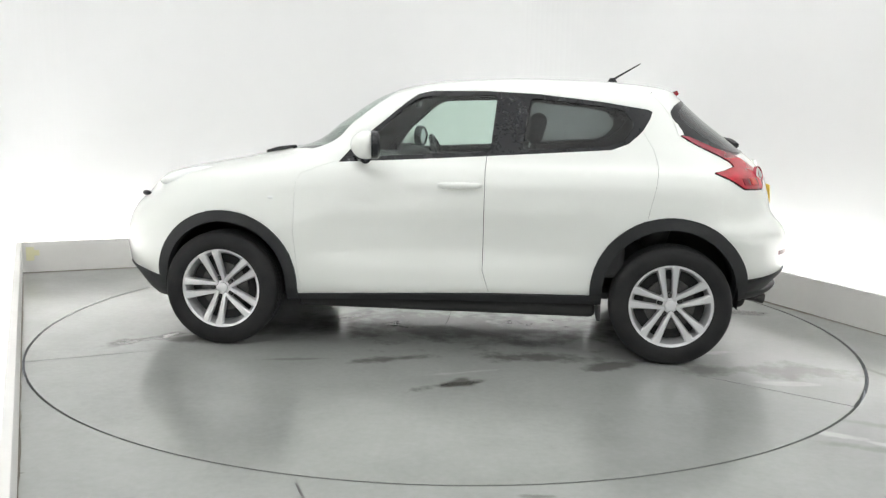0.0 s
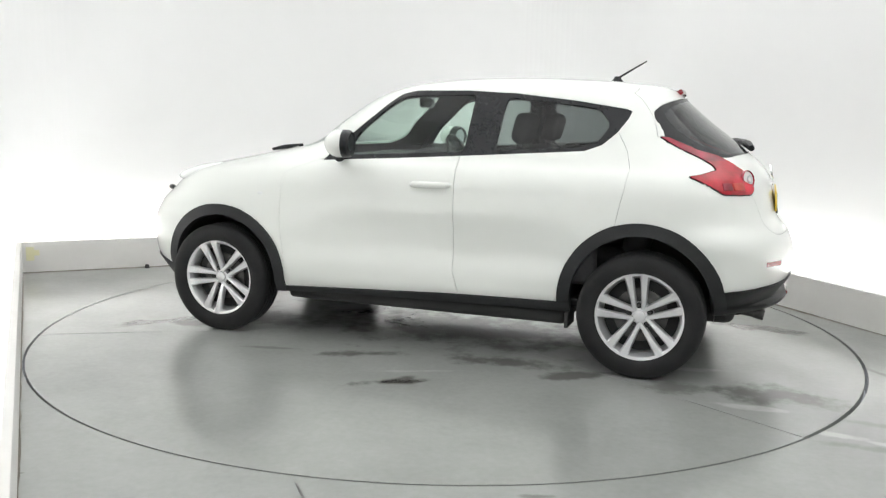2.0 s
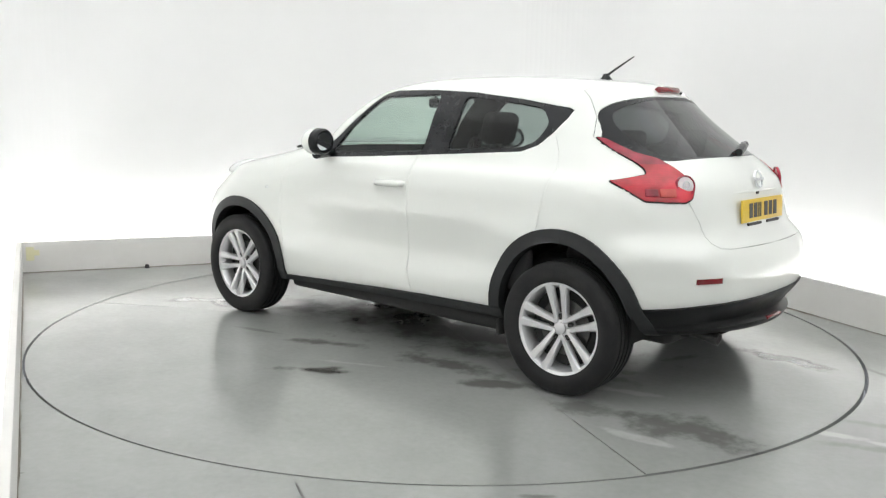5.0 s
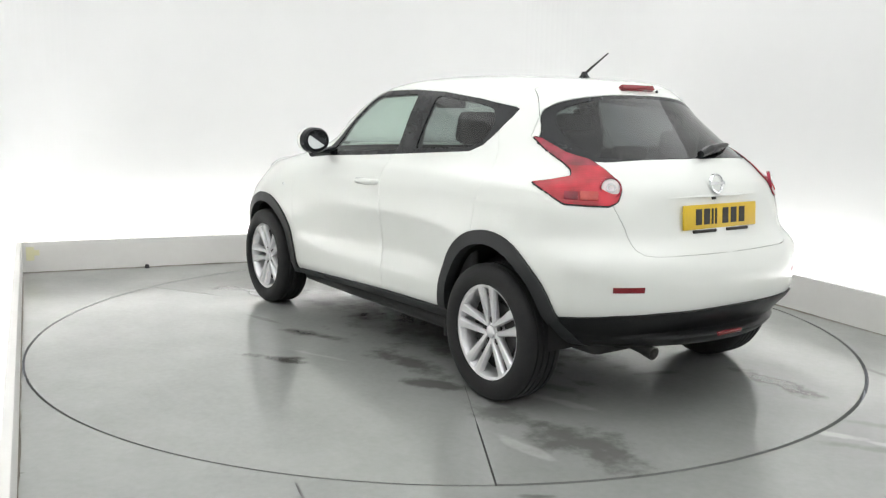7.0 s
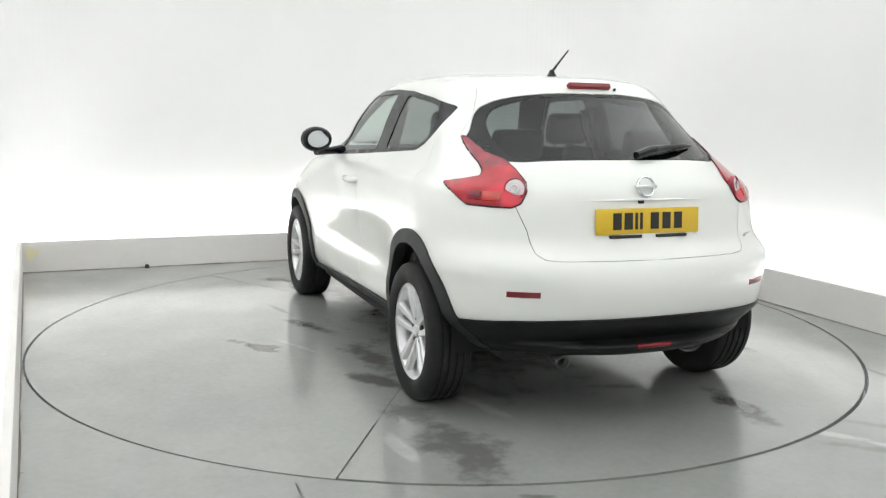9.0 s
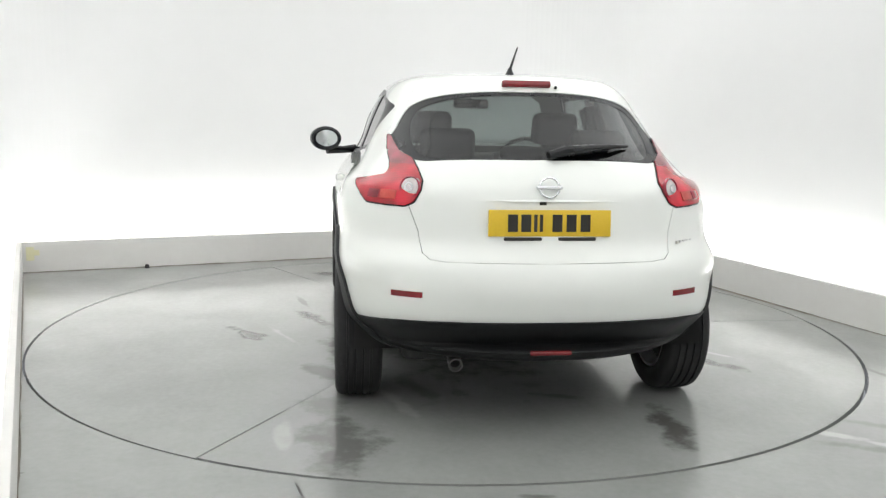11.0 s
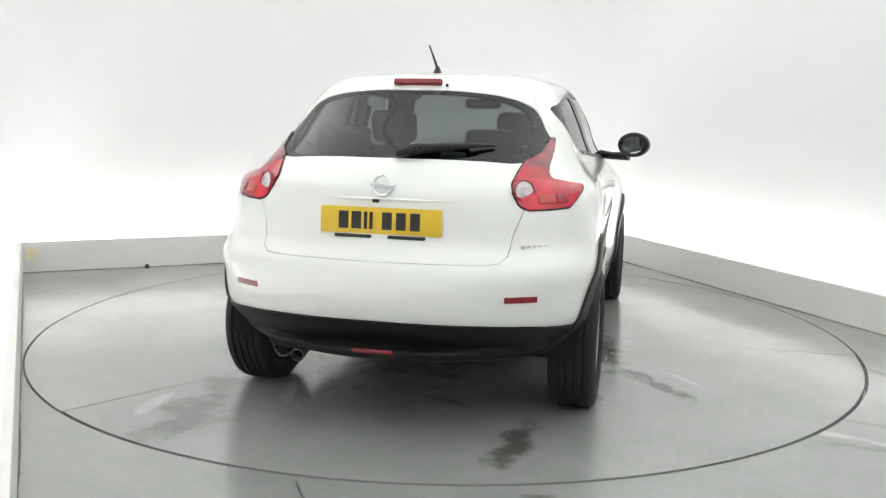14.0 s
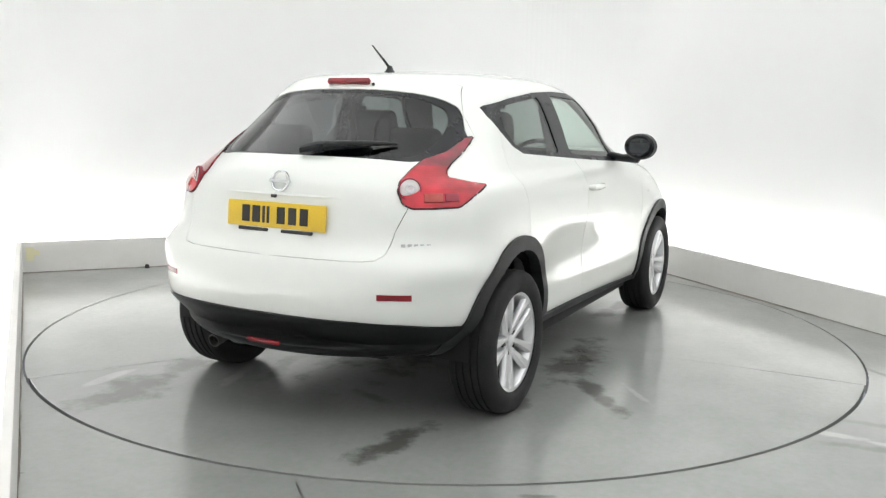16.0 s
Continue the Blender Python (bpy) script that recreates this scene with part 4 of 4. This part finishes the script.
def badge_and_plate(gate):
    lean = Matrix.Translation(o(rear_x(0, 0.905) + 0.001, 0, 0.905)) @ Matrix.Rotation(radians(4), 4, "Y")
    bm = bmesh.new()
    box(bm, -0.010, 0.0, -0.260, 0.260, -0.0555, 0.0555, 0.004, 2, lean)
    plate = piece("number_plate", bm, M_PLATE, gate, "yellow rear number plate")
    for y in (0.158, 0.102, 0.062, 0.038, -0.030, -0.090, -0.150):
        w = 0.007 if 0.03 < y < 0.08 else 0.021
        bm = bmesh.new()
        box(bm, -0.0122, -0.008, y - w, y + w, -0.0355, 0.0365, 0.001, 1, lean)
        piece("bar", bm, M_INK, plate)
    for y in (0.115, -0.115):
        bm = bmesh.new()
        box(bm, -0.016, 0.0, y - 0.08, y + 0.08, -0.072, -0.058, 0.003, 1, lean)
        piece("plate_bracket", bm, M_INK, plate, "black bracket under the plate")
    # body-colour handle strip with a bright lower edge
    bm = bmesh.new()
    n = 24
    for z0, z1, x0 in ((0.990, 1.004, -0.004),):
        a, b, c = [], [], []
        for i in range(n + 1):
            y = -0.38 + 0.76 * i / n
            x = -0.594 + 0.34 * y * y
            a.append(bm.verts.new(o(x + 0.01, y, z0)))
            b.append(bm.verts.new(o(x - 0.016, y, z0 + 0.003)))
            c.append(bm.verts.new(o(x + 0.008, y, z1 + 0.004)))
        for i in range(n):
            bm.faces.new((a[i], b[i], b[i + 1], a[i + 1]))
            bm.faces.new((b[i], c[i], c[i + 1], b[i + 1]))
    bmesh.ops.recalc_face_normals(bm, faces=bm.faces[:])
    piece("handle_strip", bm, M_PAINT, gate, "white handle strip above the plate")
    bm = bmesh.new()
    slab(bm, -0.606, -0.58, 0.012, 0.042, 0.978, 0.992, 0.003)
    piece("release_button", bm, M_INK, gate, "small black release button")
    # maker's mark as a plain ring with a bar
    m = Matrix.Translation(o(-0.592, 0, 1.050)) @ Matrix.Rotation(radians(-78), 4, "Y")
    bm = bmesh.new()
    lathe(bm, [(0.037, -0.006), (0.038, 0.004), (0.041, 0.006), (0.046, 0.004), (0.047, -0.006)], 40, m)
    mark = piece("badge_ring", bm, M_CHROME, gate, "chrome ring badge")
    bm = bmesh.new()
    box(bm, -0.007, 0.007, -0.054, 0.054, -0.004, 0.007, 0.002, 2, m)
    piece("badge_bar", bm, M_CHROME, mark)
    for k in range(5):
        bm = bmesh.new()
        y = -0.585 - 0.021 * k
        x = rear_x(y, 0.815) + 0.004
        box(bm, -0.003, 0.003, -0.0085, 0.0085, -0.0065, 0.0065, 0.001, 1, Matrix.Translation(o(x - 0.006, y, 0.815)) @ Matrix.Rotation(radians(40), 4, "Z"))
        piece("badge_bar", bm, M_BADGE, gate, "small silver lettering bar")


def trim():
    # high brake lamp under the roof edge
    bm = bmesh.new()
    slab(bm, -0.088, -0.03, -0.118, 0.112, 1.466, 1.495, 0.008, 30, (-0.06, 0, 1.48))
    piece("brake_lamp", bm, M_LAMPDARK, car, "slim red high-level brake lamp")
    bm = bmesh.new()
    bmesh.ops.create_uvsphere(bm, u_segments=12, v_segments=8, radius=0.008, matrix=Matrix.Translation(o(-0.078, -0.142, 1.474)))
    piece("washer_jet", bm, M_TRIM, car, "black washer jet")
    # aerial
    bm = bmesh.new()
    lathe(bm, [(0.0, 0.042), (0.012, 0.040), (0.020, 0.022), (0.034, 0.004), (0.036, -0.02), (0.0, -0.02)], 24, Matrix.Translation(o(0.305, 0, 1.538)) @ Matrix.Diagonal((1.3, 0.7, 1, 1)), False)
    base = piece("aerial", bm, M_TRIM, car, "black roof aerial leaning backwards")
    bm = bmesh.new()
    tube(bm, [o(0.305, 0, 1.565), o(0.25, 0, 1.60), o(0.138, 0, 1.667)], [0.007, 0.006, 0.0035], 10)
    piece("rod", bm, M_TRIM, base)
    # rear wiper on the glass
    bm = bmesh.new()
    tube(bm, [o(-0.475, -0.02, 1.178), o(-0.455, -0.10, 1.196), o(-0.420, -0.22, 1.206), o(-0.375, -0.32, 1.212)], [0.018, 0.024, 0.020, 0.012], 10)
    wp = piece("rear_wiper", bm, M_TRIM, car, "black rear wiper resting on the glass")
    bm = bmesh.new()
    tube(bm, [o(-0.470, -0.05, 1.190), o(-0.438, -0.20, 1.212), o(-0.382, -0.33, 1.216), o(-0.322, -0.42, 1.214)], [0.007, 0.012, 0.011, 0.005], 8)
    piece("blade", bm, M_CLAD, wp)
    bm = bmesh.new()
    tube(bm, [o(2.36, 0.50, 1.100), o(2.30, 0.45, 1.116), o(2.22, 0.36, 1.128)], [0.008, 0.013, 0.009], 8)
    piece("windscreen_wiper", bm, M_TRIM, car, "black windscreen wiper")
    for s in (1, -1):
        # door mirror; the glass of the left one is tipped towards the door
        aim = s * 12
        out_by = 0.925 if s > 0 else 0.945
        tip = 8 if s > 0 else 0
        bm = bmesh.new()
        bmesh.ops.create_uvsphere(bm, u_segments=32, v_segments=20, radius=1.0, matrix=Matrix.Translation(o(1.675, s * out_by, 1.168)) @ Matrix.Diagonal((0.085, 0.090, 0.078, 1)))
        for v in bm.verts:
            if v.co.x < OFF.x + 1.632:
                v.co.x = OFF.x + 1.632
        mir = piece("door_mirror", bm, M_PAINT, car, "white door mirror with black surround", 50)
        bm = bmesh.new()
        lathe(bm, [(0.067, -0.012), (0.067, 0.008), (0.082, 0.012), (0.095, 0.000), (0.097, -0.034), (0.080, -0.034)], 40, Matrix.Translation(o(1.614, s * out_by, 1.168)) @ Matrix.Rotation(radians(aim), 4, "Z") @ Matrix.Rotation(radians(-90), 4, "Y") @ Matrix.Diagonal((0.80, 1.03, 1, 1)))
        piece("surround", bm, M_TRIM, mir)
        bm = bmesh.new()
        lathe(bm, [(0.0, 0.004), (0.0690, 0.004), (0.0690, -0.01), (0.0, -0.01)], 40, Matrix.Translation(o(1.614, s * out_by, 1.168)) @ Matrix.Rotation(radians(aim * (0.35 if s > 0 else 1)), 4, "Z") @ Matrix.Rotation(radians(-tip), 4, "Y") @ Matrix.Rotation(radians(-90), 4, "Y") @ Matrix.Diagonal((0.80, 1.03, 1, 1)), False)
        piece("mirror_glass", bm, M_MIRROR, mir, "mirror glass")
        bm = bmesh.new()
        tube(bm, [o(1.76, s * 0.735, 1.10), o(1.72, s * 0.82, 1.092), o(1.68, s * 0.92, 1.095)], [0.028, 0.024, 0.03], 12)
        piece("mirror_arm", bm, M_TRIM, mir)
        # front door handle with its recess
        bm = bmesh.new()
        tube(bm, [o(1.285, s * 0.822, 0.950), o(1.26, s * 0.845, 0.953), o(1.16, s * 0.852, 0.955), o(1.075, s * 0.848, 0.957), o(1.055, s * 0.824, 0.957)], [0.013, 0.018, 0.020, 0.018, 0.013], 12)
        piece("door_handle", bm, M_PAINT, car, "white pull handle on the front door")
        bm = bmesh.new()
        bmesh.ops.create_uvsphere(bm, u_segments=20, v_segments=10, radius=1.0, matrix=Matrix.Translation(o(2.236, s * 0.847, 0.858)) @ Matrix.Diagonal((0.025, 0.010, 0.012, 1)))
        piece("side_repeater", bm, M_POD, car, "small clear side repeater lamp")
        bm = bmesh.new()
        bmesh.ops.create_uvsphere(bm, u_segments=24, v_segments=12, radius=1.0, matrix=Matrix.Translation(o(2.80, s * 0.585, 0.952)) @ Matrix.Rotation(radians(12), 4, "Y") @ Matrix.Diagonal((0.20, 0.06, 0.045, 1)))
        pod = piece("headlamp_pod", bm, M_POD, car, "clear lamp pod on the wing")
        for k in range(4):
            bm = bmesh.new()
            x = 2.70 + 0.06 * k
            tube(bm, [o(x - 0.05, s * 0.632, 0.972 - 0.006 * k), o(x, s * 0.612, 0.998 - 0.012 * k), o(x + 0.05, s * 0.588, 0.994 - 0.014 * k)], [0.003, 0.006, 0.003], 8)
            piece("reflector_rib", bm, M_CHROME, pod)
        bm = bmesh.new()
        bmesh.ops.create_uvsphere(bm, u_segments=16, v_segments=10, radius=1.0, matrix=Matrix.Translation(o(3.115, s * 0.505, 0.830)) @ Matrix.Rotation(radians(s * -40), 4, "Z") @ Matrix.Diagonal((0.05, 0.02, 0.016, 1)))
        piece("grille_corner", bm, M_TRIM, car, "black outer corner of the grille")


gate = car_skin()
for x, side, phase in ((0, 1, 60), (0, -1, 40), (2.53, 1, 2), (2.53, -1, 60)):
    wheel(x, side, phase)
wheel_wells()
underbody()
cabin()
badge_and_plate(gate)
trim()


def motions():
    rows = []
    for k in range(17):
        a = 174.402 - 6.96538 * k - 0.0030292 * (k - 8) ** 2
        rows.append((float(k), pose(0, 0, 0, 0, 0, a)))
    walk(car, rows)
    walk(table, rows)


motions()
